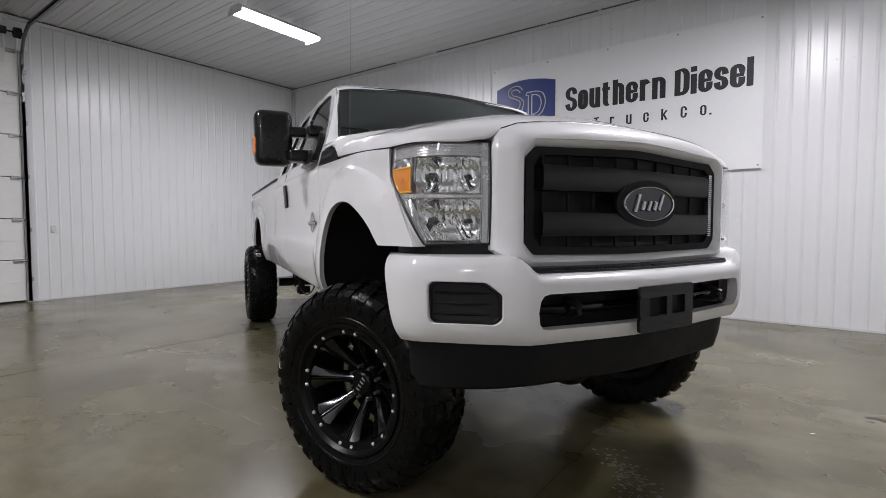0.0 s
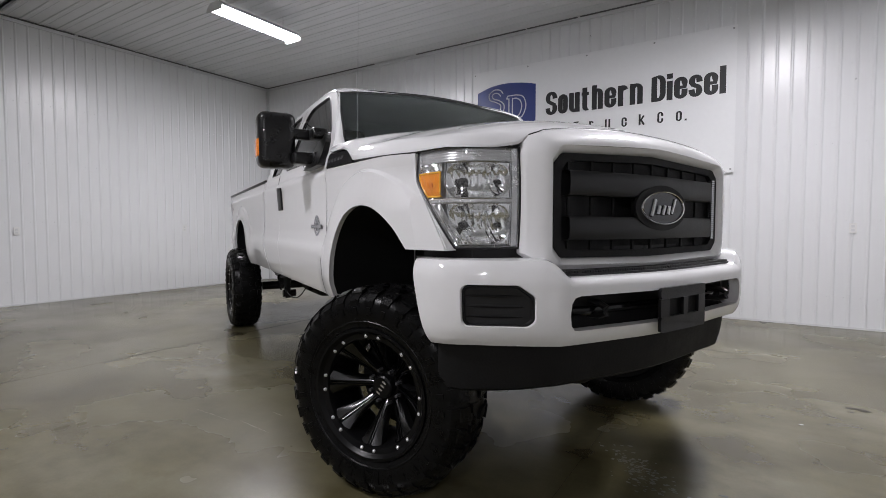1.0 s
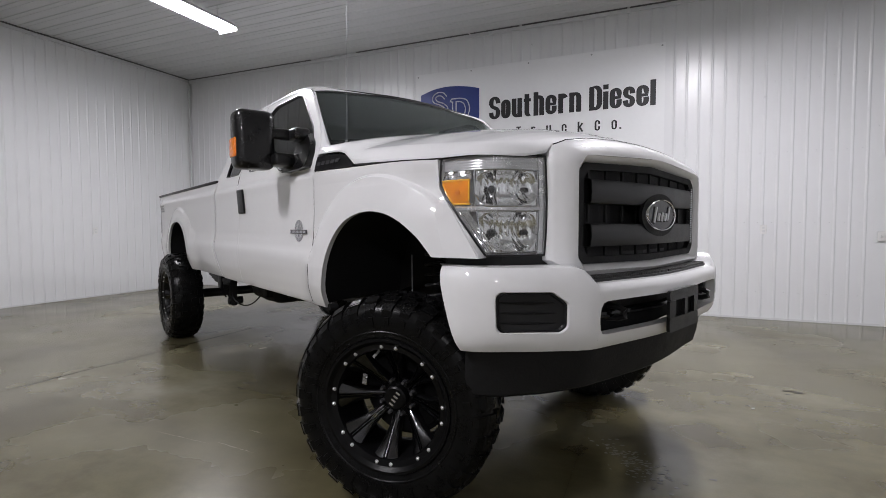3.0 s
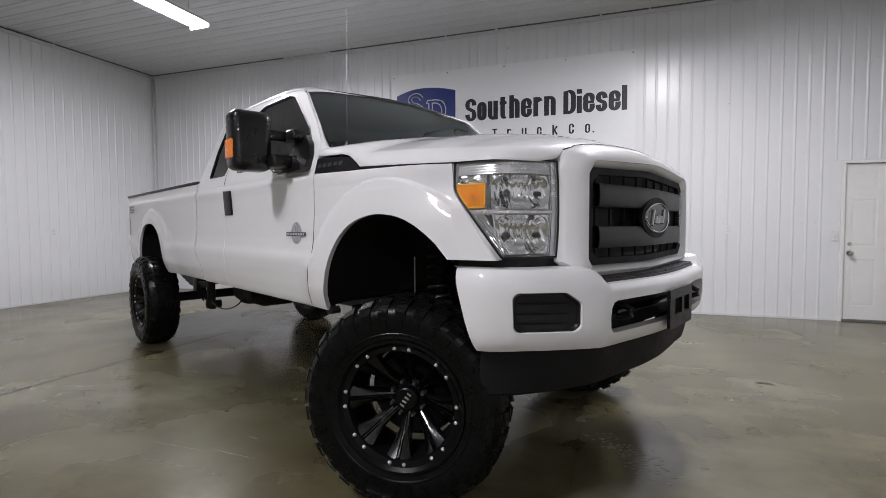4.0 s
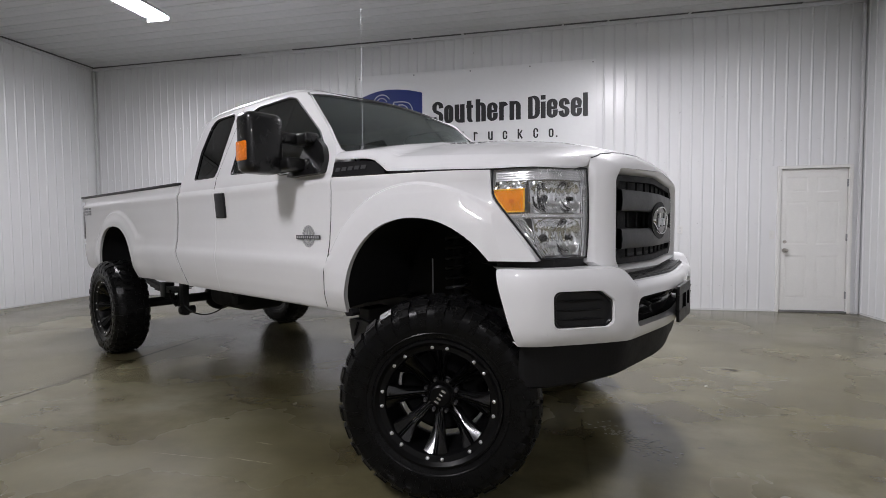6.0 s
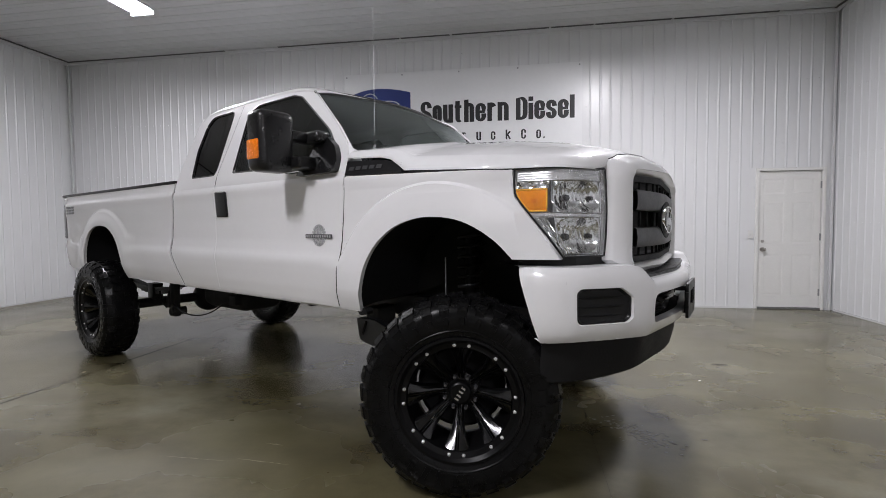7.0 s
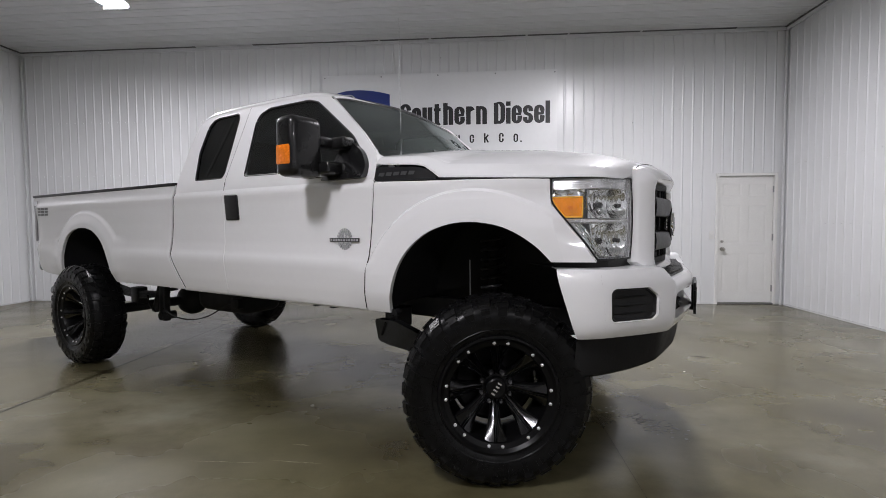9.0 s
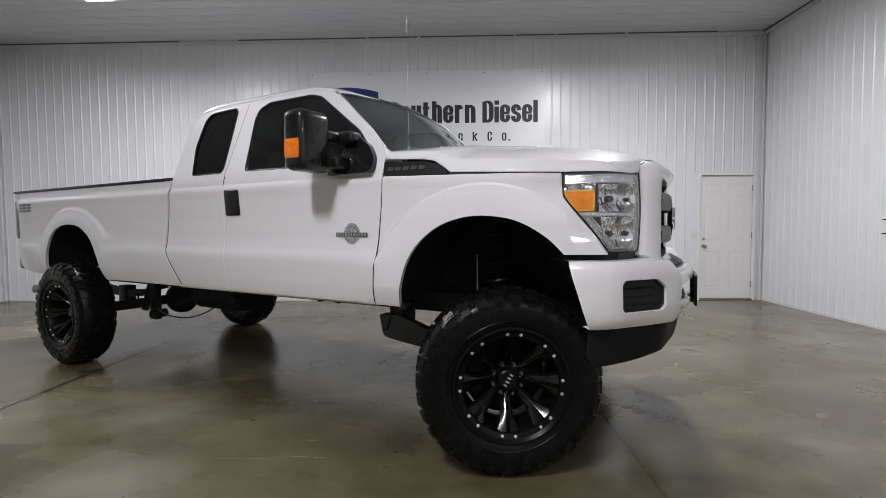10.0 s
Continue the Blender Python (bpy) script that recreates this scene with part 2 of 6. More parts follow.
def tube(bm, pts, r, seg=8):
    """A round bar along points."""
    pts = [Vector(p) for p in pts]
    rings = []
    for i, p in enumerate(pts):
        d = (pts[min(i + 1, len(pts) - 1)] - pts[max(i - 1, 0)]).normalized()
        a = d.cross(Vector((0, 0, 1)) if abs(d.z) < 0.9 else Vector((1, 0, 0))).normalized()
        b = d.cross(a)
        rings.append([bm.verts.new(p + r * (math.cos(2 * math.pi * k / seg) * a + math.sin(2 * math.pi * k / seg) * b)) for k in range(seg)])
    for r0, r1 in zip(rings, rings[1:]):
        for k in range(seg):
            bm.faces.new((r0[k], r0[(k + 1) % seg], r1[(k + 1) % seg], r1[k]))
    bm.faces.new(rings[0]), bm.faces.new(rings[-1])


def prism(bm, outline, lift, depth):
    """An outline of 2D points, lifted by lift(u, v, d) and given depth."""
    a = [bm.verts.new(lift(u, v, 0)) for u, v in outline]
    b = [bm.verts.new(lift(u, v, depth)) for u, v in outline]
    bm.faces.new(a), bm.faces.new(b)
    for i in range(len(a)):
        j = (i + 1) % len(a)
        bm.faces.new((a[i], a[j], b[j], b[i]))


def grid(bm, rows, closed=False):
    """Quads over rows of points."""
    vs = [[bm.verts.new(p) for p in row] for row in rows]
    for a, b in zip(vs, vs[1:]):
        n = len(a)
        for k in range(n if closed else n - 1):
            bm.faces.new((a[k], a[(k + 1) % n], b[(k + 1) % n], b[k]))
    return vs


def lathe(bm, profile, n=48, axis="y"):
    """A profile of (radius, along) turned about an axis through the origin."""
    rows = []
    for k in range(n):
        a = 2 * math.pi * k / n
        rows.append([(r * math.cos(a), t, r * math.sin(a)) if axis == "y" else (t, r * math.cos(a), r * math.sin(a)) for r, t in profile])
    grid(bm, rows + [rows[0]])
    bmesh.ops.remove_doubles(bm, verts=bm.verts, dist=1e-5)


def resample(pts, n):
    """n + 1 points evenly along a polyline."""
    pts = [Vector(p) for p in pts]
    ds = [0.0]
    for a, b in zip(pts, pts[1:]):
        ds.append(ds[-1] + (b - a).length)
    out = []
    for i in range(n + 1):
        s, k = ds[-1] * i / n, 0
        while k < len(ds) - 2 and ds[k + 1] < s:
            k += 1
        f = (s - ds[k]) / max(ds[k + 1] - ds[k], 1e-9)
        out.append(pts[k].lerp(pts[k + 1], min(1, max(0, f))))
    return out


def curve(pts, n):
    """A smooth curve (Catmull-Rom) through 2D or 3D points, n steps a span."""
    pts = [Vector(p) for p in pts]
    out = []
    for i in range(len(pts) - 1):
        p0, p1, p2, p3 = pts[max(i - 1, 0)], pts[i], pts[i + 1], pts[min(i + 2, len(pts) - 1)]
        for k in range(n):
            t = k / n
            out.append(0.5 * (2 * p1 + (p2 - p0) * t + (2 * p0 - 5 * p1 + 4 * p2 - p3) * t * t + (3 * p1 - p0 - 3 * p2 + p3) * t ** 3))
    out.append(pts[-1])
    return out


def table(rows, x):
    """A value between rows of (x, value)."""
    for (a, u), (b, v) in zip(rows, rows[1:]):
        if x <= b:
            f = min(1, max(0, (x - a) / (b - a)))
            return u + (v - u) * f
    return rows[-1][1]


def smooth01(a, b, x):
    t = min(1, max(0, (x - a) / (b - a)))
    return t * t * (3 - 2 * t)


def round_poly(pts, r, seg=4):
    """A polygon with its corners rounded."""
    out, n = [], len(pts)
    for i in range(n):
        p, a, b = Vector(pts[i]), Vector(pts[i - 1]), Vector(pts[(i + 1) % n])
        ua, ub = (a - p), (b - p)
        k = min(r, ua.length * 0.45, ub.length * 0.45)
        p0, p1 = p + ua.normalized() * k, p + ub.normalized() * k
        for s in range(seg + 1):
            t = s / seg
            out.append((1 - t) ** 2 * p0 + 2 * t * (1 - t) * p + t * t * p1)
    return out


def star(poly, c, d):
    """Where the ray from c along d leaves a polygon."""
    best = None
    for i in range(len(poly)):
        a, b = poly[i], poly[(i + 1) % len(poly)]
        e = b - a
        den = d.x * e.y - d.y * e.x
        if abs(den) < 1e-12:
            continue
        w = a - c
        t = (w.x * e.y - w.y * e.x) / den
        s = (w.x * d.y - w.y * d.x) / den
        if t > 0 and -1e-6 <= s <= 1 + 1e-6 and (best is None or t > best):
            best = t
    return c + d * best


def ring(bm, hole, outer, lift, n=4, m=48):
    """A sheet between a hole and an outer polygon, both 2D, bent by lift(u, v)."""
    hole, outer = [Vector(p) for p in hole], [Vector(p) for p in outer]
    c = sum(hole, Vector((0, 0))) / len(hole)
    angs = sorted(math.atan2(p.y - c.y, p.x - c.x) for p in outer)
    angs = [a for i, a in enumerate(angs) if i == 0 or a - angs[i - 1] > 1e-3]
    for a in [math.atan2(p.y - c.y, p.x - c.x) for p in hole] + [math.pi * (2 * k / m - 1) for k in range(m)]:
        if all(abs(a - b) > 0.012 for b in angs):
            angs.append(a)
    angs.sort()
    rows = []
    for a in angs:
        d = Vector((math.cos(a), math.sin(a)))
        p, q = star(hole, c, d), star(outer, c, d)
        rows.append([lift(*(p.lerp(q, k / n))) for k in range(n + 1)])
    grid(bm, rows + [rows[0]])
    bmesh.ops.remove_doubles(bm, verts=bm.verts, dist=1e-5)


def ruled(bm, low, high, nu, nv, lift):
    """A sheet between two 2D lines with as many points, bent by lift(u, v)."""
    rows = []
    for (a, b), (c, d) in zip(zip(low, low[1:]), zip(high, high[1:])):
        for k in range(nu):
            p, q = Vector(a).lerp(Vector(b), k / nu), Vector(c).lerp(Vector(d), k / nu)
            rows.append([lift(*(p.lerp(q, j / nv))) for j in range(nv + 1)])
    p, q = Vector(low[-1]), Vector(high[-1])
    rows.append([lift(*(p.lerp(q, j / nv))) for j in range(nv + 1)])
    grid(bm, rows)


def mirrored(bm):
    b = bm.copy()
    for v in b.verts:
        v.co.y = 2 * YC - v.co.y
    bmesh.ops.reverse_faces(b, faces=b.faces)
    return b


def both(name, bm, material, parent, label="", smooth=35):
    """A part on the near side and its mirror image on the far side."""
    far = mirrored(bm)
    return part(name, bm, material, parent, label, smooth), part(name, far, material, parent, label, smooth)



def deepen(bm, vec):
    """Closes a sheet into a solid, by vec."""
    vec = Vector(vec)
    faces = list(bm.faces)
    rim = [e for e in bm.edges if len(e.link_faces) == 1]
    mp = {v: bm.verts.new(v.co + vec) for v in list(bm.verts)}
    for f in faces:
        bm.faces.new([mp[v] for v in reversed(f.verts)])
    for e in rim:
        a, b = e.verts
        bm.faces.new((a, b, mp[b], mp[a]))


# ---- the hall ----
XL, XR, YB, YF, HC = -9.38, 3.16, 7.28, -8.5, 4.27
PITCH = 0.152

bm = bmesh.new()
JX = (-4.85, -0.77)
xs = [XL - 0.3, JX[0] - 0.003, JX[0] + 0.003, JX[1] - 0.002, JX[1] + 0.002, XR + 0.3]
for a, b, deep in ((0, 1, 0), (1, 2, 0.004), (2, 3, 0), (3, 4, 0.0025), (4, 5, 0)):
    box(bm, xs[a], xs[b], YF - 0.3, YB + 0.3, -0.2, -deep)
floor = solo("floor", bm, CONCRETE, "sealed grey-olive concrete slab floor with stains and sawn joints", "floor", kind="structure", smooth=0)


def sheet_mesh(width, height):
    """A ribbed steel sheet standing in the xz plane, ribs towards -y."""
    bm = bmesh.new()
    prof, n = [], round(width / PITCH)
    for k in range(n):
        x = k * PITCH
        for dx, dy in ((0.0, 0.0), (0.050, 0.0), (0.056, -0.0025), (0.064, -0.0075), (0.074, -0.0075), (0.082, -0.0025), (0.088, 0.0)):
            prof.append((x + dx, dy))
    prof.append((n * PITCH, 0.0))
    lo = [bm.verts.new((x, y, 0)) for x, y in prof]
    hi = [bm.verts.new((x, y, height)) for x, y in prof]
    for k in range(len(prof) - 1):
        bm.faces.new((lo[k], lo[k + 1], hi[k + 1], hi[k]))
    for k in range(0, n):
        for zz in (0.35, 1.25, 2.15, 3.05, 3.95):
            if zz < height:
                bmesh.ops.create_cone(bm, cap_ends=True, segments=6, radius1=0.006, radius2=0.004, depth=0.006, matrix=Matrix.Translation((k * PITCH + 0.02, -0.003, zz)) @ pose(0, 0, 0, 90))
    return put_mesh("wall_panel", bm, SHEET, 0)


SHEET6 = sheet_mesh(6 * PITCH, HC - 0.012)


def wall(name, m, length, label, openings=()):
    """A wall slab with ribbed sheets on its face: x along it, -y into the hall. Openings: x0, x1, height."""
    bm = bmesh.new()
    cuts = sorted(openings)
    x = 0.0
    for x0, x1, h in cuts:
        box(bm, x, x0, 0.012, 0.2, 0, HC)
        box(bm, x0, x1, 0.012, 0.2, h, HC)
        x = x1
    box(bm, x, length, 0.012, 0.2, 0, HC)
    w = solo(name, bm, SHEET, label, "wall", m, kind="structure", smooth=0)
    n = int(length / (6 * PITCH)) + 1
    for k in range(n):
        a, b = k * 6 * PITCH, (k + 1) * 6 * PITCH
        hit = [o for o in cuts if o[0] < b and o[1] > a]
        if not hit and b <= length:
            piece("wall_panel", SHEET6, w, pose(a, 0.01, 0.006))
            continue
        # rib by rib round an opening or at the end
        segs = {}
        for r in range(6):
            xa, xb = a + r * PITCH, a + (r + 1) * PITCH
            if xb > length + 0.02:
                continue
            mid = (xa + xb) / 2
            o = [q for q in hit if q[0] - PITCH / 2 < mid < q[1] + PITCH / 2]
            key = o[0][2] if o else 0.0
            segs.setdefault(key, []).append(xa)
        for base, starts in segs.items():
            me = sheet_mesh(len(starts) * PITCH, HC - 0.012 - base)
            piece("wall_panel", me, w, pose(starts[0], 0.01, 0.006 + base))
    return w


DX = 2.15 - XL
wall("wall_back", pose(XL, YB, 0), XR - XL, "white ribbed steel sheet wall behind the truck", [(DX, DX + 0.92, 2.05)])
wall("wall_left", pose(XL, YF, 0, 0, 0, 90), YB - YF, "white ribbed steel sheet wall beside the overhead door", [(6.6, 10.86, 3.75)])
wall("wall_right", pose(XR, YB, 0, 0, 0, -90), YB - YF, "white ribbed steel sheet side wall")
wall("wall_front", pose(XR, YF, 0, 0, 0, 180), XR - XL, "white ribbed steel sheet wall behind the camera")

# ceiling of ribbed sheets running across the hall
bm = bmesh.new()
prof = []
k = 0
while YF + k * 0.23 < YB:
    y = YF + k * 0.23
    for dy, dz in ((0.0, 0.0), (0.08, 0.0), (0.092, -0.010), (0.112, -0.010), (0.124, 0.0), (0.172, 0.0), (0.177, -0.004), (0.184, 0.0)):
        prof.append((min(y + dy, YB), HC + dz))
    k += 1
prof.append((YB, HC))
a = [bm.verts.new((XL, y, z)) for y, z in prof]
b = [bm.verts.new((XR, y, z)) for y, z in prof]
for i in range(len(prof) - 1):
    if prof[i + 1][0] - prof[i][0] > 1e-6:
        bm.faces.new((a[i], a[i + 1], b[i + 1], b[i]))
box(bm, XL - 0.2, XR + 0.2, YF - 0.2, YB + 0.2, HC + 0.03, HC + 0.2)
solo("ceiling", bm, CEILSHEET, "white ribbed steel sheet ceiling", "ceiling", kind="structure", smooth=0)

# trims: angle along the ceiling with a dark foam closure over it, corner posts, base channel
bm = bmesh.new()
box(bm, XL, XR, YB - 0.035, YB - 0.012, HC - 0.075, HC - 0.022, 0.004)
box(bm, XL + 0.012, XL + 0.035, YF, YB, HC - 0.075, HC - 0.022, 0.004)
box(bm, XR - 0.035, XR - 0.012, YF, YB, HC - 0.075, HC - 0.022, 0.004)
solo("trim_ceiling", bm, TRIM, "white steel angle trim along the ceiling edge", "trim", kind="structure", smooth=0)
bm = bmesh.new()
rng = random.Random(3)
for side in range(3):
    p, end = (XL, XR) if side == 0 else (YF, YB)
    while p < end:
        q = min(end, p + rng.uniform(0.5, 2.4))
        if rng.random() < 0.92:
            if side == 0:
                box(bm, p, q, YB - 0.05, YB - 0.012, HC - 0.016, HC - 0.004)
            elif side == 1:
                box(bm, XL + 0.012, XL + 0.05, p, q, HC - 0.016, HC - 0.004)
            else:
                box(bm, XR - 0.05, XR - 0.012, p, q, HC - 0.016, HC - 0.004)
        p = q + rng.uniform(0.0, 0.05)
solo("trim_closure", bm, GAP, "dark broken foam closure strip above the wall sheets", "trim", kind="structure", smooth=0)
bm = bmesh.new()
box(bm, XL + 0.012, XL + 0.048, YB - 0.048, YB - 0.012, 0, HC - 0.08, 0.006)
box(bm, XR - 0.048, XR - 0.012, YB - 0.048, YB - 0.012, 0, HC - 0.08, 0.006)
solo("trim_corner", bm, TRIM, "white steel corner trim posts", "trim", kind="structure", smooth=0)
bm = bmesh.new()
box(bm, XL + 0.08, XL + DX - 0.04, YB - 0.004, YB + 0.008, 0.0, 0.022)
box(bm, XL + DX + 0.96, XR - 0.08, YB - 0.004, YB + 0.008, 0.0, 0.022)
box(bm, XL - 0.008, XL + 0.004, 2.46, YB - 0.08, 0.0, 0.022)
box(bm, XR - 0.004, XR + 0.008, YF, YB - 0.08, 0.0, 0.022)
solo("baseboard", bm, TRIM, "thin steel base channel under the wall sheets", "trim", kind="structure", smooth=0)

# ---- ceiling lamps ----


def strip_lamp():
    t = thing("ceiling_light", "white hanging strip light with a bright frosted diffuser", "ceiling light", group="strip lights under the ceiling")
    bm = bmesh.new()
    prism(bm, [(-0.16, 0.0), (0.16, 0.0), (0.09, 0.06), (-0.09, 0.06)], lambda u, v, d: (u, d - 0.625, v), 1.25)
    for x in (-0.162, 0.156):
        box(bm, x, x + 0.006, -0.625, 0.625, -0.014, 0.004)
    for y in (-0.631, 0.625):
        box(bm, -0.162, 0.162, y, y + 0.006, -0.060, 0.004)
    part("housing", bm, TRIM, t, smooth=0)
    bm = bmesh.new()
    n = 10
    rows = []
    for y in (-0.615, -0.6, 0.6, 0.615):
        f = 0.55 if abs(y) > 0.61 else 1.0
        rows.append([(0.15 * f * math.cos(math.pi + math.pi * i / n), y, 0.018 * f * math.sin(math.pi + math.pi * i / n) - 0.001) for i in range(n + 1)])
    grid(bm, rows)
    part("diffuser", bm, TUBE, t, "glowing frosted diffuser")
    for y in (-0.45, 0.45):
        bm = bmesh.new()
        tube(bm, [(0, y, 0.06), (0, y, 0.26)], 0.003, 6)
        part("hanger", bm, GALV, t)
    return t


# first two hang in view; third follows the mirror's shadow; fourth is added, unseen
LAMPS = [(-5.92, 4.41), (0.25, 4.41), (-3.15, -0.98), (1.3, -5.2)]
first = strip_lamp()
first.matrix_basis = pose(LAMPS[0][0], LAMPS[0][1], 3.98)
for x, y in LAMPS[1:]:
    copy_thing(first, pose(x, y, 3.98))

# ---- banner ----
bx = YB - 0.022
banner = thing("banner", "white vinyl wall banner with blue emblem and black lettering", "banner", pose(-2.2, bx, 2.8))
bm = bmesh.new()
W2, H2 = 1.89, 0.92
box(bm, -W2, W2, -0.010, -0.006, -H2, H2)
part("banner_sheet", bm, BANNER, banner, smooth=0)
for gx in (-1.85, -0.92, 0.0, 0.92, 1.85):
    for gz in (-0.88, 0.88):
        bm = bmesh.new()
        cyl(bm, 0.012, (gx, -0.008, gz), (gx, -0.014, gz), 12)
        part("grommet", bm, GALV, banner)
bm = bmesh.new()
top = curve([(-1.80, 0.58), (-1.55, 0.655), (-1.28, 0.675), (-1.0, 0.645), (-0.785, 0.595)], 6)
bot = curve([(-0.785, -0.01), (-1.0, -0.055), (-1.28, -0.07), (-1.55, -0.05), (-1.80, 0.02)], 6)
prism(bm, [tuple(p) for p in top + bot], lambda u, v, d: (u, -0.012 - d, v), 0.003)
part("emblem_field", bm, BLUE, banner, "blue arched emblem field", smooth=0)


def strokes(bm, lines, w, y0, h):
    """Flat bars along 2D lines."""
    for ln in lines:
        for a, b in zip(ln, ln[1:]):
            a, b = Vector(a), Vector(b)
            n = (b - a).normalized().orthogonal() * w / 2
            e = (b - a).normalized() * w * 0.35
            prism(bm, [a - e + n, b + e + n, b + e - n, a - e - n], lambda u, v, d: (u, y0 - d, v), h)


# pale outlined monogram shapes of the emblem
bm = bmesh.new()
s1 = curve([(-1.34, 0.44), (-1.40, 0.50), (-1.50, 0.51), (-1.585, 0.45), (-1.57, 0.36), (-1.46, 0.31), (-1.38, 0.25), (-1.41, 0.15), (-1.52, 0.12), (-1.61, 0.18), (-1.625, 0.21)], 4)
s2 = curve([(-1.38, 0.40), (-1.43, 0.45), (-1.50, 0.455), (-1.535, 0.42), (-1.50, 0.37), (-1.40, 0.33), (-1.32, 0.25), (-1.35, 0.12), (-1.46, 0.06), (-1.58, 0.07), (-1.66, 0.13), (-1.625, 0.21)], 4)
d1 = [(-1.24, 0.42)] + curve([(-1.10, 0.42), (-0.98, 0.38), (-0.93, 0.24), (-0.99, 0.08), (-1.12, 0.02)], 4) + [(-1.28, 0.02), (-1.28, 0.06), (-1.22, 0.07), (-1.22, 0.37), (-1.26, 0.38), (-1.24, 0.42)]
d2 = [(-1.16, 0.37)] + curve([(-1.10, 0.37), (-1.03, 0.33), (-1.0, 0.23), (-1.04, 0.11), (-1.12, 0.07)], 4) + [(-1.16, 0.07), (-1.16, 0.37)]
s1, s2 = ([(p[0], p[1] + 0.085) for p in q] for q in (s1, s2))
d1, d2 = ([(p[0] - 0.015, p[1] + 0.05) for p in q] for q in (d1, d2))
strokes(bm, [s1, s2, d1, d2], 0.017, -0.0155, 0.002)
part("emblem_outline", bm, PALE, banner, "pale outline shapes on the emblem", smooth=0)


def arc(cx, cz, rx, rz, a0, a1, n=8):
    return [(cx + rx * math.cos(radians(a0 + (a1 - a0) * k / n)), cz + rz * math.sin(radians(a0 + (a1 - a0) * k / n))) for k in range(n + 1)]


# heavy condensed letters, drawn with a broad upright pen in a box 1 wide and 1 high
LOW = arc(0.5, 0.22, 0.5, 0.22, 180, 360)
HIGH = arc(0.5, 0.78, 0.5, 0.22, 180, 0)
GLYPHS = {
    "S": [arc(0.5, 0.80, 0.5, 0.20, 0, 180) + [(0, 0.70)] + [(0.12, 0.58), (0.88, 0.43)] + [(1, 0.32)] + arc(0.5, 0.20, 0.5, 0.20, 0, -180)],
    "s": [arc(0.5, 0.78, 0.5, 0.22, 0, 180) + [(0.02, 0.68), (0.15, 0.57), (0.85, 0.44), (0.98, 0.34)] + arc(0.5, 0.22, 0.5, 0.22, 0, -180)],
    "o": [HIGH + [(1, 0.5)] + LOW[::-1] + [(0, 0.5), (0, 0.78)]],
    "u": [[(0, 1)] + [(0, 0.5)] + LOW[:9] + [(1, 0.5)], [(1, 1), (1, 0)]],
    "n": [[(0, 0), (0, 1)], [(0, 0.6)] + HIGH + [(1, 0.5), (1, 0)]],
    "h": [[(0, 0), (0, 1.2)], [(0, 0.6)] + HIGH + [(1, 0.5), (1, 0)]],
    "r": [[(0, 0), (0, 1)], [(0, 0.7)] + arc(0.55, 0.74, 0.5, 0.26, 180, 40)],
    "t": [[(0.35, 1.2), (0.35, 0.22)] + arc(0.7, 0.18, 0.35, 0.18, 190, 290), [(-0.1, 0.92), (1.0, 0.92)]],
    "e": [[(1, 0.32)] + LOW[::-1] + [(0, 0.5)] + HIGH + [(1, 0.53), (0.1, 0.53)]],
    "D": [[(0, 0), (0, 1), (0.45, 1)] + arc(0.5, 0.74, 0.5, 0.26, 90, 0) + arc(0.5, 0.26, 0.5, 0.26, 0, -90) + [(0, 0)]],
    "i": [[(0.5, 0), (0.5, 0.72)], [(0.5, 0.985), (0.5, 1.06)]],
    "l": [[(0.5, 0), (0.5, 1)]],
    "T": [[(0.5, 0), (0.5, 1)], [(-0.1, 1), (1.1, 1)]],
    "c": [[(1, 0.66)] + HIGH[::-1] + [(0, 0.5)] + LOW + [(1, 0.36)]],
    "C": [[(1, 0.70)] + HIGH[::-1] + [(0, 0.5)] + LOW + [(1, 0.32)]],
    "k": [[(0, 0), (0, 1.15)], [(0.95, 0.95), (0.12, 0.42)], [(0.30, 0.58), (1.0, 0.0)]],
    ".": [[(0.5, 0.0), (0.5, 1.0)]],
}


def letter(ch, x0, x1, z0, z1, wx, wz, parent):
    """One flat printed letter, pen wx broad and wz high, filling its box on the banner."""
    bm = bmesh.new()
    u0, u1, v1 = x0 + wx / 2, x1 - wx / 2, z1 - wz / 2
    tall = 1.2 if ch in "ht" else 1.15 if ch == "k" else 1.06 if ch == "i" else 1.0
    deep = 0.0
    for ln in GLYPHS[ch]:
        pts = [Vector((u0 + (u1 - u0) * u, z0 + wz / 2 + (v1 - z0 - wz / 2) * v / tall)) for u, v in ln]
        pts = [p for k, p in enumerate(pts) if k == 0 or (p - pts[k - 1]).length > 1e-5]
        rows = []
        for k, p in enumerate(pts):
            d = (pts[min(k + 1, len(pts) - 1)] - pts[max(k - 1, 0)]).normalized()
            e = d * (wz / 2 if abs(d.y) > 0.7 else wx * 0.2) * (-1 if k == 0 else 1 if k == len(pts) - 1 else 0)
            nx = Vector((-d.y * wx / 2, d.x * wz / 2))
            rows.append([p + e + nx, p + e - nx])
        grid(bm, [[Vector((q.x, -0.0142 - deep - 0.0006 * k / len(rows), q.y)) for q in r] for k, r in enumerate(rows)])
        deep += 0.0008
    deepen(bm, (0, 0.0025, 0))
    return part("letter", bm, INK, parent, smooth=0)


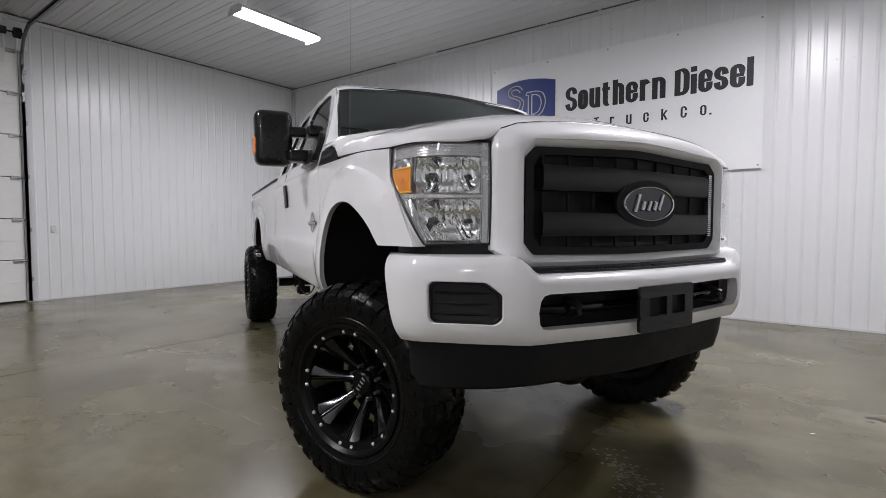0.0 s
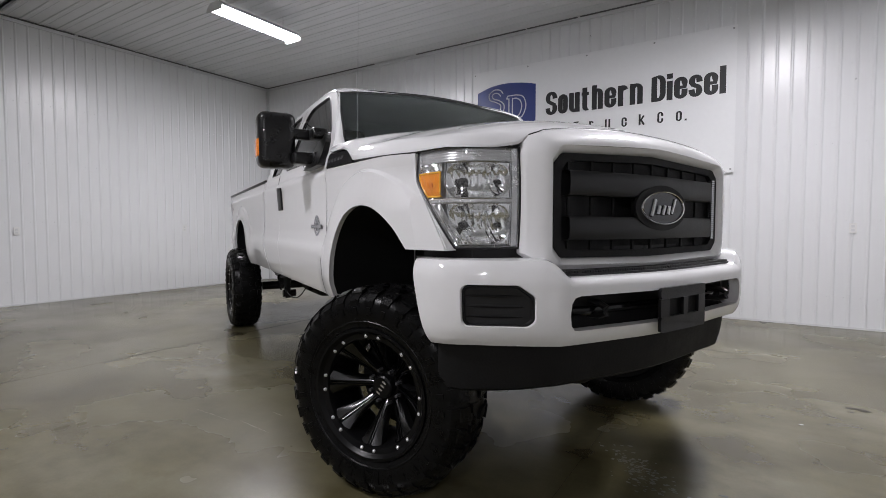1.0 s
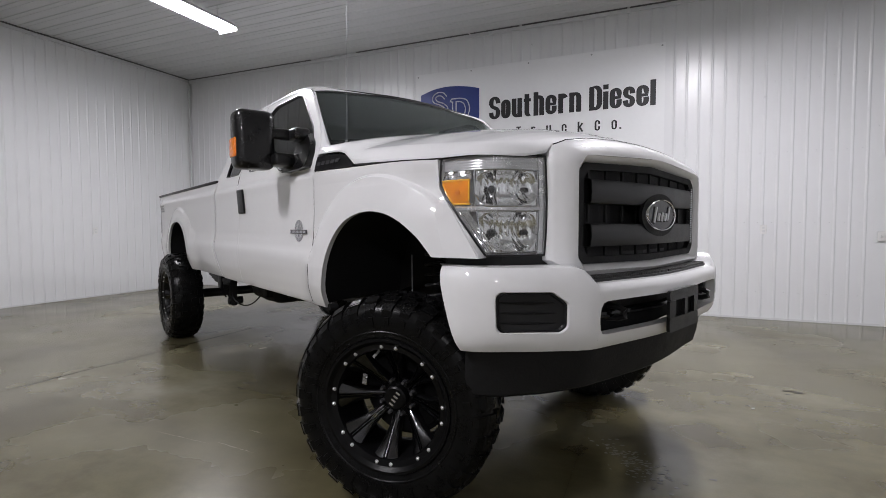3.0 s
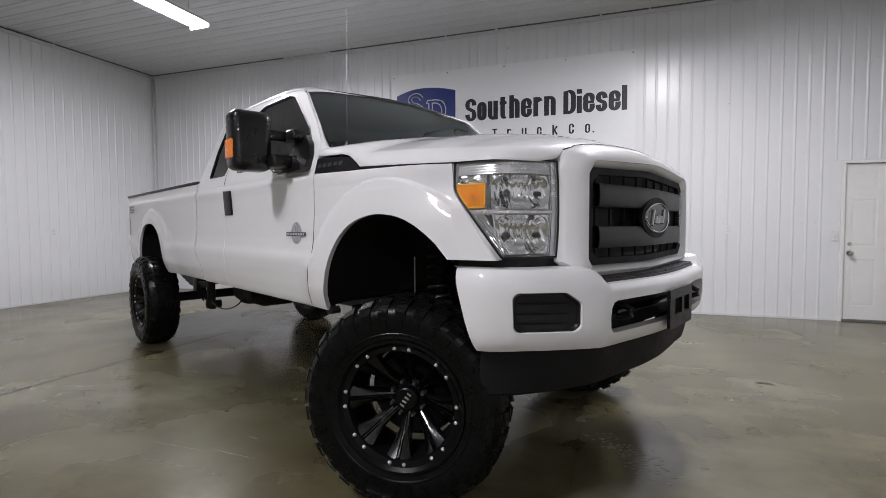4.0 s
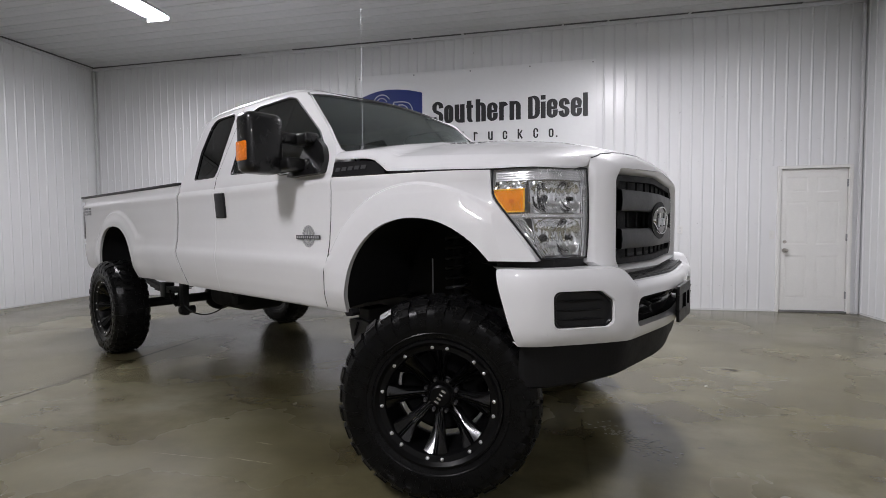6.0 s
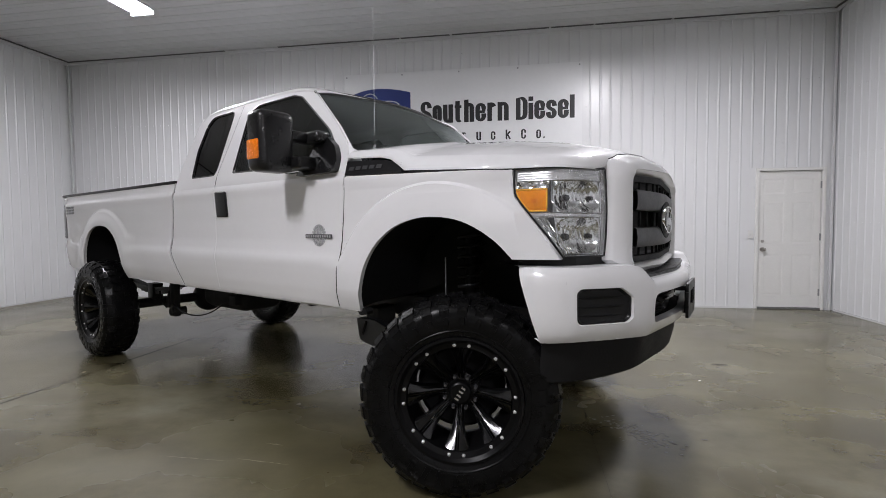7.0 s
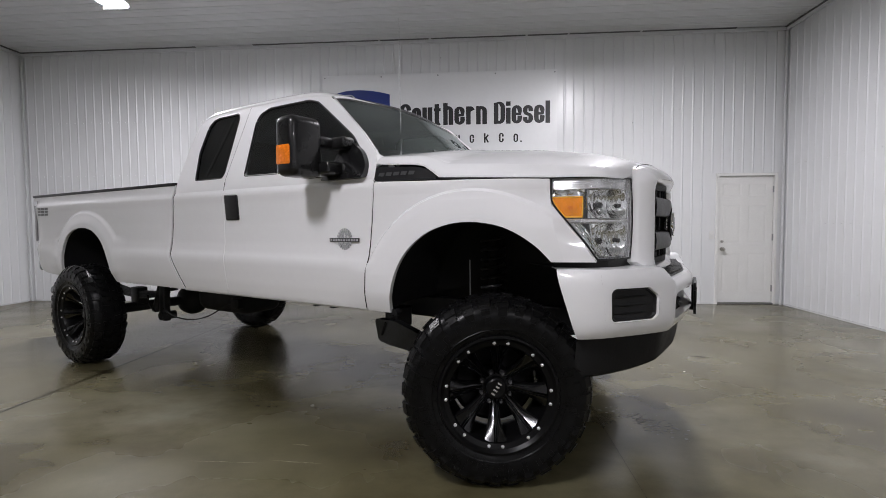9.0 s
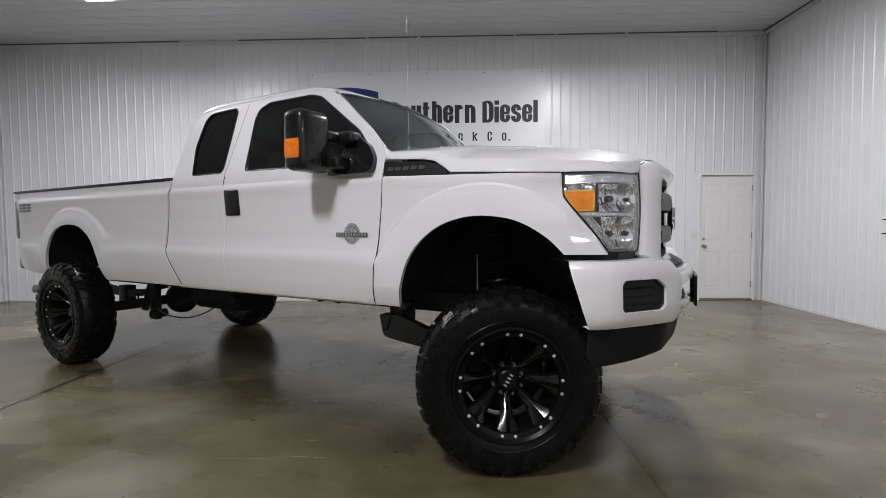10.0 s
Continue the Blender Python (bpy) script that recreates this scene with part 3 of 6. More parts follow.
LB, LX, LA = 0.085, 0.372, 0.434
for ch, x0, x1, top in (("S", -0.62, -0.44, LA), ("o", -0.425, -0.275, LX), ("u", -0.255, -0.095, LX), ("t", -0.082, 0.062, 0.42), ("h", 0.082, 0.242, LA), ("e", 0.262, 0.428, LX), ("r", 0.450, 0.585, LX), ("n", 0.610, 0.782, LX),
                        ("D", 0.892, 1.072, LA), ("i", 1.088, 1.155, LA), ("e", 1.174, 1.338, LX), ("s", 1.352, 1.512, LX), ("e", 1.528, 1.692, LX), ("l", 1.708, 1.778, LA)):
    letter(ch, x0, x1, LB, top, 0.072, 0.046, banner)
for ch, x0, x1, top in (("T", -0.186, -0.107, -0.058), ("r", 0.048, 0.116, -0.075), ("u", 0.275, 0.349, -0.075), ("c", 0.504, 0.576, -0.075), ("k", 0.734, 0.812, -0.058), ("C", 0.973, 1.048, -0.058), ("o", 1.204, 1.277, -0.075), (".", 1.310, 1.336, -0.185)):
    letter(ch, x0, x1, -0.208, top, 0.025, 0.019, banner)

# ---- man door ----
door = thing("door_1", "white six-panel steel door, closed, in the back wall", "door", pose(XL + DX, YB, 0), kind="structure")
bm = bmesh.new()
for x0, x1, z0, z1 in ((0.0, 0.045, 0.0, 2.05), (0.875, 0.92, 0.0, 2.05), (0.045, 0.875, 2.01, 2.05)):
    box(bm, x0, x1, -0.010, 0.14, z0, z1, 0.004)
part("door_frame", bm, DOORPAINT, door, smooth=0)
slab = bmesh.new()
xs = [0.05, 0.115, 0.40, 0.50, 0.785, 0.87]
zs = [0.025, 0.19, 0.80, 0.95, 1.56, 1.68, 1.90, 2.005]
for i in range(5):
    for j in range(7):
        if i in (1, 3) and j in (1, 3, 5):
            x0, x1, z0, z1 = xs[i], xs[i + 1], zs[j], zs[j + 1]
            for a, b, ya, yb in ((0.0, 0.02, 0.03, 0.034), (0.02, 0.05, 0.034, 0.031)):
                o = [(x0 + a, z0 + a), (x1 - a, z0 + a), (x1 - a, z1 - a), (x0 + a, z1 - a)]
                q = [(x0 + b, z0 + b), (x1 - b, z0 + b), (x1 - b, z1 - b), (x0 + b, z1 - b)]
                vo = [slab.verts.new((u, ya, v)) for u, v in o]
                vi = [slab.verts.new((u, yb, v)) for u, v in q]
                for c in range(4):
                    slab.faces.new((vo[c], vo[(c + 1) % 4], vi[(c + 1) % 4], vi[c]))
            slab.faces.new([slab.verts.new((u, 0.031, v)) for u, v in q])
        else:
            slab.faces.new([slab.verts.new(p) for p in ((xs[i], 0.03, zs[j]), (xs[i + 1], 0.03, zs[j]), (xs[i + 1], 0.03, zs[j + 1]), (xs[i], 0.03, zs[j + 1]))])
bmesh.ops.remove_doubles(slab, verts=slab.verts, dist=1e-5)
box(slab, 0.05, 0.87, 0.043, 0.075, 0.025, 2.005)
leaf = part("door_leaf", slab, DOORPAINT, door, "white door leaf with six raised panels", smooth=0)
for z, r in ((0.87, 0.028), (0.99, 0.02)):
    bm = bmesh.new()
    cyl(bm, r * 1.15, (0.115, 0.031, z), (0.115, 0.02, z), 20)
    if r > 0.025:
        cyl(bm, 0.011, (0.115, 0.02, z), (0.115, -0.01, z), 14)
        bmesh.ops.create_uvsphere(bm, u_segments=16, v_segments=10, radius=0.028, matrix=Matrix.Translation((0.115, -0.028, z)))
    else:
        cyl(bm, 0.014, (0.115, 0.02, z), (0.115, 0.008, z), 16)
    part("door_knob" if r > 0.025 else "deadbolt", bm, BRASS, leaf)
for z in (0.25, 1.05, 1.80):
    bm = bmesh.new()
    cyl(bm, 0.009, (0.876, 0.018, z - 0.05), (0.876, 0.018, z + 0.05), 10)
    box(bm, 0.862, 0.89, 0.024, 0.0295, z - 0.05, z + 0.05, 0.001)
    part("hinge", bm, GALV, door)
bm = bmesh.new()
box(bm, 0.045, 0.875, -0.02, 0.12, 0.0, 0.022, 0.003)
part("threshold", bm, GAP, door, "dark threshold", smooth=0)


def wall_box(name, m, label, kind_of):
    t = thing(name, label, kind_of, m)
    bm = bmesh.new()
    box(bm, -0.036, 0.036, -0.008, 0.0, -0.058, 0.058, 0.003)
    part("plate", bm, PLASTICW, t, smooth=0)
    bm = bmesh.new()
    if kind_of == "switch":
        box(bm, -0.006, 0.006, -0.02, -0.008, -0.012, 0.012, 0.002)
        part("toggle", bm, PLASTICW, t, smooth=0)
    else:
        for z in (-0.022, 0.022):
            box(bm, -0.016, 0.016, -0.0105, -0.008, z - 0.014, z + 0.014, 0.001)
        part("socket_face", bm, TRIM, t, smooth=0)
    return t


wall_box("light_switch", pose(2.09, YB - 0.003, 1.09), "small white light switch on the ribbed wall", "switch")
wall_box("wall_outlet", pose(0.885, YB - 0.003, 1.17), "small white wall outlet on the back wall", "outlet")
wall_box("wall_outlet", pose(XL + 0.004, 2.74, 1.12, 0, 0, 90), "small white wall outlet beside the overhead door", "outlet")
wall_box("wall_outlet", pose(XL + 0.004, 5.3, 1.15, 0, 0, 90), "small white wall outlet on the side wall", "outlet")

# ---- overhead door in the left wall ----
# its rails run up beside the opening and bend back under the ceiling
od = thing("overhead_door", "white sectional overhead door, closed, in dark steel rails", "garage door", pose(XL, 2.36, 0), kind="structure")
for k in range(6):
    bm = bmesh.new()
    box(bm, -0.02, 0.03, -4.26, 0.0, 0.03 + k * 0.62, 0.03 + k * 0.62 + 0.61, 0.008)
    for j in range(3):
        box(bm, 0.028, 0.036, -4.26, -0.06, 0.14 + k * 0.62 + j * 0.17, 0.155 + k * 0.62 + j * 0.17)
    part("door_section", bm, DOORPAINT, od, smooth=0)
    bm = bmesh.new()
    box(bm, 0.03, 0.05, -0.14, -0.03, k * 0.62 + 0.60, k * 0.62 + 0.66, 0.003)
    cyl(bm, 0.01, (0.05, -0.09, k * 0.62 + 0.63), (0.05, 0.045, k * 0.62 + 0.63), 8)
    cyl(bm, 0.024, (0.05, 0.02, k * 0.62 + 0.63), (0.05, 0.045, k * 0.62 + 0.63), 12)
    part("roller_hinge", bm, GALV, od, smooth=0)
for y in (0.035, -4.30):
    path = [(0.075, y, z) for z in (0.02, 1.0, 2.0, 3.0, 3.55)] + [(0.075 + 0.5 * (1 - math.cos(a)), y, 3.55 + 0.5 * math.sin(a)) for a in [radians(10 * i) for i in range(1, 10)]] + [(1.5, y, 4.06), (3.6, y, 4.08)]
    bm = bmesh.new()
    rows = []
    for i, p in enumerate(path):
        d = (Vector(path[min(i + 1, len(path) - 1)]) - Vector(path[max(i - 1, 0)])).normalized()
        n = Vector((d.z, 0, -d.x))
        q = Vector(p)
        rows.append([q + n * a + Vector((0, b, 0)) for a, b in ((-0.03, -0.012), (-0.03, 0.016), (0.03, 0.016), (0.03, -0.012))])
    grid(bm, rows)
    bmesh.ops.solidify(bm, geom=list(bm.faces), thickness=0.003)
    part("rail", bm, GALV, od, "dark galvanised roller rail", smooth=0)
    for z in (0.35, 1.1, 1.9, 2.7, 3.45):
        bm = bmesh.new()
        box(bm, 0.004, 0.07, y + 0.018, y + 0.05, z - 0.03, z + 0.03, 0.002)
        part("rail_bracket", bm, GALV, od, smooth=0)
bm = bmesh.new()
box(bm, -0.002, 0.022, 0.005, 0.14, 0.0, 3.78, 0.003)
box(bm, -0.002, 0.022, -4.40, -4.265, 0.0, 3.78, 0.003)
part("jamb", bm, TRIM, od, smooth=0)
bm = bmesh.new()
cyl(bm, 0.055, (0.14, -4.1, 3.98), (0.14, -0.15, 3.98), 18)
cyl(bm, 0.013, (0.14, -4.35, 3.98), (0.14, 0.09, 3.98), 10)
part("torsion_spring", bm, STEELDK, od)
bm = bmesh.new()
cyl(bm, 0.075, (0.14, -0.06, 3.98), (0.14, 0.02, 3.98), 20)
part("cable_drum", bm, STEELDK, od)

bm = bmesh.new()
cyl(bm, 0.003, (0, 0, 0), (0, -0.03, 0.004), 8)
cyl(bm, 0.006, (0, -0.03, 0.004), (0, -0.034, 0.005), 8)
solo("wall_nail", bm, GALV, "small dark nail standing out of the ribbed wall", "nail", pose(0.86, YB - 0.0, 2.86))
bm = bmesh.new()
cyl(bm, 0.003, (0, 0, 0), (0, -0.03, 0.004), 8)
cyl(bm, 0.006, (0, -0.03, 0.004), (0, -0.034, 0.005), 8)
solo("wall_nail", bm, GALV, "small dark nail high above the banner", "nail", pose(-2.15, YB - 0.0, 3.95))

# two small dark pegs in the wall on the door's side
for z in (1.27, 1.11):
    bm = bmesh.new()
    cyl(bm, 0.007, (XR + 0.012, 4.99, z), (XR - 0.035, 4.99, z), 10, 0.007)
    solo("wall_peg", bm, BLACK, "small dark peg screwed into the white steel wall", "wall peg", group="wall pegs")
# pale scrapes in the floor sealer
def scrape(x0, y0, x1, y1, w, seed):
    rng = random.Random(seed)
    bm = bmesh.new()
    a, b = Vector((x0, y0)), Vector((x1, y1))
    n = (b - a).normalized().orthogonal()
    rows = []
    for k in range(19):
        p = a.lerp(b, k / 18) + n * rng.uniform(-0.25, 0.25) * w
        half = w * rng.uniform(0.1, 0.6) * math.sin(math.pi * (k + 0.5) / 19)
        rows.append([(p + n * half).to_3d() + Vector((0, 0, 0.0012)), (p - n * half).to_3d() + Vector((0, 0, 0.0012))])
    grid(bm, rows)
    part("scrape", bm, SCRAPE, floor, "thin pale scrape", 0)


for k, mark in enumerate(((-3.13, 1.765, -2.70, 1.765, 0.007), (-2.69, 1.80, -2.37, 1.775, 0.009), (-2.64, 2.0, -2.52, 1.985, 0.012), (-1.62, 1.16, -1.56, 1.20, 0.008))):
    scrape(*mark, 11 + k)
# flaked sealer in front of the truck
rng = random.Random(8)
bm = bmesh.new()
for k in range(150):
    u, v = rng.gauss(0, 0.5), rng.gauss(0, 0.38)
    c = Vector((-0.50 + 0.17 * u + 0.10 * v, 2.47 - 0.20 * u + 0.13 * v))
    r, turn = rng.uniform(0.003, 0.013), rng.uniform(0, 6.28)
    ring_pts = [(c.x + r * rng.uniform(0.35, 1.1) * math.cos(turn + a) * 1.5, c.y + r * rng.uniform(0.35, 1.0) * math.sin(turn + a)) for a in [radians(60 * i) for i in range(6)]]
    prism(bm, ring_pts, lambda p, q, d: (p, q, 0.0004 + d), 0.0008)
part("flaked_sealer", bm, FLAKE, floor, "cluster of pale flakes of worn floor sealer", 0)["kind"] = "stuff"
# small dirt marks and crumbs
for k, (x, y, r) in enumerate(((0.55, 4.07, 0.045), (0.50, 3.99, 0.02), (-0.13, 2.42, 0.016), (0.05, 1.42, 0.013), (-3.0, 0.69, 0.03), (-2.93, 0.66, 0.02))):
    rng = random.Random(30 + k)
    bm = bmesh.new()
    prism(bm, [(x + r * rng.uniform(0.4, 1.3) * math.cos(radians(40 * i)) * 1.4, y + r * rng.uniform(0.3, 1.0) * math.sin(radians(40 * i))) for i in range(9)], lambda p, q, d: (p, q, 0.0003 + d), 0.0007)
    part("dirt_spot", bm, DIRT, floor, "small dark dirt spot", 0)
for x, y, c, nm in ((0.21, 3.57, (0.012, 0.005), "pale chip of paper lying on the concrete floor"), (-1.21, 0.93, (0.022, 0.007), "small pale wood chip lying on the concrete floor")):
    bm = bmesh.new()
    box(bm, -c[0], c[0], -c[1], c[1], 0.0, 0.004, 0.001)
    solo("chip", bm, PLASTICW, label=nm, category="chip", m=pose(x, y, 0.0, 0, 0, 40), smooth=0)

# ---- the pickup truck: x forward, y to its far side, z up, origin on the floor below the near front tyre ----
truck = thing("pickup_truck", "white lifted extended-cab pickup truck on large black mud tyres", "pickup truck", pose(-1.455, 1.637, 0, 0, 0, -28))

SIDE = [(0.74, 0.056), (0.80, 0.030), (0.88, 0.012), (0.97, 0.000), (1.03, -0.006), (1.06, -0.005), (1.095, 0.004), (1.16, 0.010), (1.30, 0.009), (1.44, 0.002), (1.49, -0.005), (1.508, -0.005), (1.530, 0.009), (1.56, 0.013), (1.60, 0.022)]
PLAIN = [(0.74, 0.040), (0.80, 0.026), (0.90, 0.012), (1.00, 0.006), (1.20, 0.007), (1.40, 0.004), (1.60, 0.020)]
PLAN = [(-5.62, 0.07), (-5.56, 0.03), (-5.44, 0.005), (-5.3, 0.0), (-0.42, 0.0), (-0.32, 0.0008), (-0.22, 0.0024), (-0.12, 0.0050), (-0.05, 0.0078), (0.0, 0.0110), (0.04, 0.0160), (0.08, 0.0235), (0.12, 0.035), (0.236, 0.082), (0.35, 0.13), (0.45, 0.22), (0.52, 0.31), (0.55, 0.365)]
FW, RW, HUB, STEER = (-0.04, 0.06), (-4.32, -0.005), 0.46, 32.7


def upper(z):
    return 0.022 + 0.42 * (z - 1.60)


def ell(x, z, cx, cz, a, b):
    return math.hypot((x - cx) / a, (z - cz) / b)


def sy(x, z):
    """How far in the truck's near side lies at x, z."""
    if z > 1.60:
        return upper(z)
    inward = table(PLAN, x)
    inward *= 1 - 0.55 * smooth01(1.42, 1.25, z) * smooth01(-0.20, 0.06, x)
    ef = ell(x, z, -0.16, 0.80, 0.53 if x < -0.16 else 0.50, 0.485)
    er = ell(x, z, -4.33, 0.80, 0.54, 0.47)
    plain = max(smooth01(1.36, 1.22, ef), smooth01(1.36, 1.22, er)) * smooth01(1.50, 1.40, z)
    y = table(SIDE, z) * (1 - plain) + table(PLAIN, z) * plain + inward
    swell = 1 - (1 - min(1, max(0, (1.338 - ef) / 0.34))) ** 2
    y -= (0.018 * smooth01(1.356, 1.322, ef) + 0.019 * swell) * smooth01(0.70, 0.90, z) * (1 - 0.85 * smooth01(0.22, 0.42, x))
    y -= (0.018 * smooth01(1.36, 1.29, er) + 0.014 * smooth01(1.31, 1.08, er)) * smooth01(0.70, 0.90, z)
    if x > -0.8:
        y += 0.018 * smooth01(1.43, 1.54, z) ** 2 * smooth01(-0.8, -0.3, x)
    return y


def on_side(x, z):
    return Vector((x, sy(x, z), z))


def on_tail(x, z):
    """The near side where cab and bed meet: the joint leans back to the crease and runs forward below it."""
    k = smooth01(-3.4, -2.81, x) if x < -2.8 else smooth01(-2.18, -2.78, x)
    lean = -0.078 * min(1, max(0, (1.535 - z) / 0.46)) + 0.150 * smooth01(1.10, 0.74, z)
    return Vector((x + lean * k, sy(x, z), z))


HPLAN = resample(curve([(0.236, 0.080), (0.30, 0.086), (0.36, 0.096), (0.42, 0.114), (0.47, 0.148), (0.508, 0.205), (0.532, 0.28), (0.547, 0.364)], 4), 24)


def lamp_pt(s, z, inset=0.0):
    k = min(23, int(s * 24))
    p = HPLAN[k].lerp(HPLAN[k + 1], s * 24 - k)
    t = (HPLAN[min(k + 1, 24)] - HPLAN[max(k - 1, 0)]).normalized()
    nrm = Vector((t.y, -t.x))
    q = p - nrm * (inset + 0.018 * ((z - 1.30) / 0.2) ** 2 * 0.6)
    return Vector((q.x, q.y, z))


S0 = [(1.105, 0.46), (1.2, 0.31), (1.3, 0.14), (1.36, 0.035), (1.395, 0.004), (1.49, 0.0)]


def fender_end(z):
    """The front edge of the fender, which stands proud of the lamp lower down."""
    return Vector((table([(1.10, 0.446), (1.37, 0.240), (1.49, 0.230)], z), table([(1.10, 0.094), (1.25, 0.084), (1.37, 0.077), (1.49, 0.077)], z), z))


# front fenders with their flared arches
ARCH = [(-0.668, 0.785), (-0.638, 0.92), (-0.585, 1.055), (-0.500, 1.160), (-0.385, 1.238), (-0.256, 1.278), (-0.137, 1.288), (-0.008, 1.274), (0.094, 1.238), (0.186, 1.179), (0.237, 1.131), (0.264, 1.10)]
AF = [tuple(p) for p in curve(ARCH, 3)]
low = [(-0.842, 0.785), (-0.76, 0.785)] + AF + [(0.318, 1.10)]
n = len(AF)
high = [(-0.762, 1.517), (-0.72, 1.517)] + [(-0.70 + 0.86 * i / (n - 1), 1.516 - 0.027 * i / (n - 1)) for i in range(n)] + [(0.205, 1.487)]
bm = bmesh.new()
ruled(bm, low, high, 4, 150, on_side)
# the strip that runs down behind the headlight
grid(bm, [[on_side(*Vector((0.318, 1.10)).lerp(Vector((0.205, 1.487)), k / 56)) for k in range(57)],
          [fender_end(1.10 + 0.387 * k / 56) for k in range(57)],
          [fender_end(1.10 + 0.387 * k / 56) + Vector((-0.004, 0.012, 0)) for k in range(57)],
          [lamp_pt(table(S0, z), z) + Vector((-0.007, -0.003, 0)) for z in [1.10 + 0.387 * k / 56 for k in range(57)]]])
bmesh.ops.remove_doubles(bm, verts=bm.verts, dist=2e-4)
deepen(bm, (0, 0.010, 0))
grid(bm, [[on_side(x, z), on_side(x, z) + Vector((0, 0.008, 0.0)), on_side(x, z) + Vector((0, 0.024, 0.002))] for x, z in AF])
both("front_fender", bm, WHITE, truck)

# doors: lower skin and window frame in one
WIN = [(-1.965, 1.622), (-2.043, 2.03), (-2.02, 2.09), (-1.94, 2.128), (-1.53, 2.128), (-1.43, 2.10), (-1.01, 1.812), (-0.87, 1.66), (-0.845, 1.60), (-1.05, 1.575), (-1.298, 1.572), (-1.42, 1.615)]
FRAME = [(-2.166, 1.535), (-2.166, 2.168), (-1.80, 2.170), (-1.50, 2.160), (-1.39, 2.140), (-1.30, 2.112), (-0.94, 1.83), (-0.80, 1.70), (-0.772, 1.64), (-0.765, 1.535)]
bm = bmesh.new()
ring(bm, WIN, FRAME, on_side, 4, 64)
lowd = [(-0.852 - 1.314 * i / 16, 0.785) for i in range(17)]
highd = [(-0.765 - 1.401 * i / 16, 1.535) for i in range(17)]
ruled(bm, lowd, highd, 1, 44, on_side)
bmesh.ops.remove_doubles(bm, verts=bm.verts, dist=2e-4)
deepen(bm, (0, 0.022, 0))
doors = both("door", bm, WHITE, truck)
QWIN = [(-2.55, 1.622), (-2.635, 1.85), (-2.64, 2.06), (-2.60, 2.115), (-2.55, 2.13), (-2.30, 2.135), (-2.268, 2.10), (-2.205, 1.66), (-2.215, 1.622)]
QFRAME = [(-2.788, 1.535), (-2.80, 2.03), (-2.77, 2.09), (-2.70, 2.14), (-2.58, 2.163), (-2.1695, 2.170), (-2.1695, 1.535)]
bm = bmesh.new()
ring(bm, QWIN, QFRAME, on_side, 4, 64)
lowd = [(-2.1695 - 0.612 * i / 8, 0.785) for i in range(9)]
highd = [(-2.1695 - 0.614 * i / 8, 1.535) for i in range(9)]
ruled(bm, lowd, highd, 1, 44, on_tail)
bmesh.ops.remove_doubles(bm, verts=bm.verts, dist=2e-4)
deepen(bm, (0, 0.022, 0))
rear_doors = both("rear_half_door", bm, WHITE, truck)
for outline, owners, nm in ((WIN, doors, "window"), (QWIN, rear_doors, "quarter_window")):
    bm = bmesh.new()
    c = sum((Vector(p) for p in outline), Vector((0, 0))) / len(outline)
    big = [c + (Vector(p) - c) * 1.03 for p in outline]
    prism(bm, big, lambda u, v, d: Vector((u, upper(v) + 0.010 + d, v)), 0.004)
    far = mirrored(bm)
    pane = DOORGLASS if nm == "window" else TINT
    part(nm, bm, pane, owners[0], "dark tinted side glass", 0).visible_shadow = False
    part(nm, far, pane, owners[1], "dark tinted side glass", 0).visible_shadow = False
    bm = bmesh.new()
    loop = [Vector((p[0], upper(p[1]) + 0.004, p[1])) for p in round_poly(outline, 0.02, 2)]
    tube(bm, loop + [loop[0]], 0.007, 6)
    far = mirrored(bm)
    part("window_seal", bm, BLACK, owners[0])
    part("window_seal", far, BLACK, owners[1])

# door handles
bm = bmesh.new()
box(bm, -2.135, -1.99, -0.012, 0.004, 1.318, 1.496, 0.012, 3)
for v in bm.verts:
    v.co.y += sy(v.co.x, v.co.z)
hm = mirrored(bm)
part("handle", bm, BLACK, doors[0], "black door handle")
part("handle", hm, BLACK, doors[1], "black door handle")

# engine badge on the doors: round gear behind a wide bar
bm = bmesh.new()
for k in range(20):
    a0, a1 = 2 * math.pi * (k - 0.3) / 20, 2 * math.pi * (k + 0.3) / 20
    prism(bm, [(0.046 * math.cos(a0), 0.046 * math.sin(a0)), (0.060 * math.cos(a0), 0.064 * math.sin(a0)), (0.060 * math.cos(a1), 0.064 * math.sin(a1)), (0.046 * math.cos(a1), 0.046 * math.sin(a1))], lambda u, v, d: Vector((-1.0 + u, sy(-1.0, 1.195) - 0.001 - d, 1.195 + v)), 0.005)
lo = [(0.05 * math.cos(2 * math.pi * k / 40), 0.052 * math.sin(2 * math.pi * k / 40)) for k in range(40)]
li = [(0.034 * math.cos(2 * math.pi * k / 40), 0.034 * math.sin(2 * math.pi * k / 40)) for k in range(40)]
grid(bm, [[Vector((-1.0 + a[0], sy(-1.0, 1.195) - 0.005, 1.195 + a[1])), Vector((-1.0 + b[0], sy(-1.0, 1.195) - 0.005, 1.195 + b[1]))] for a, b in zip(lo + [lo[0]], li + [li[0]])])
for x in (-0.012, 0.012):
    box(bm, -1.0 + x - 0.006, -1.0 + x + 0.006, sy(-1.0, 1.195) - 0.006, sy(-1.0, 1.195), 1.165, 1.235)
far = mirrored(bm)
part("engine_badge", bm, SILVER, doors[0], "round silver badge with a bar", 0)
part("engine_badge", far, SILVER, doors[1], "round silver badge with a bar", 0)
bm = bmesh.new()
box(bm, -1.118, -0.882, sy(-1.0, 1.19) - 0.010, sy(-1.0, 1.19) - 0.004, 1.178, 1.202, 0.002)
hm = mirrored(bm)
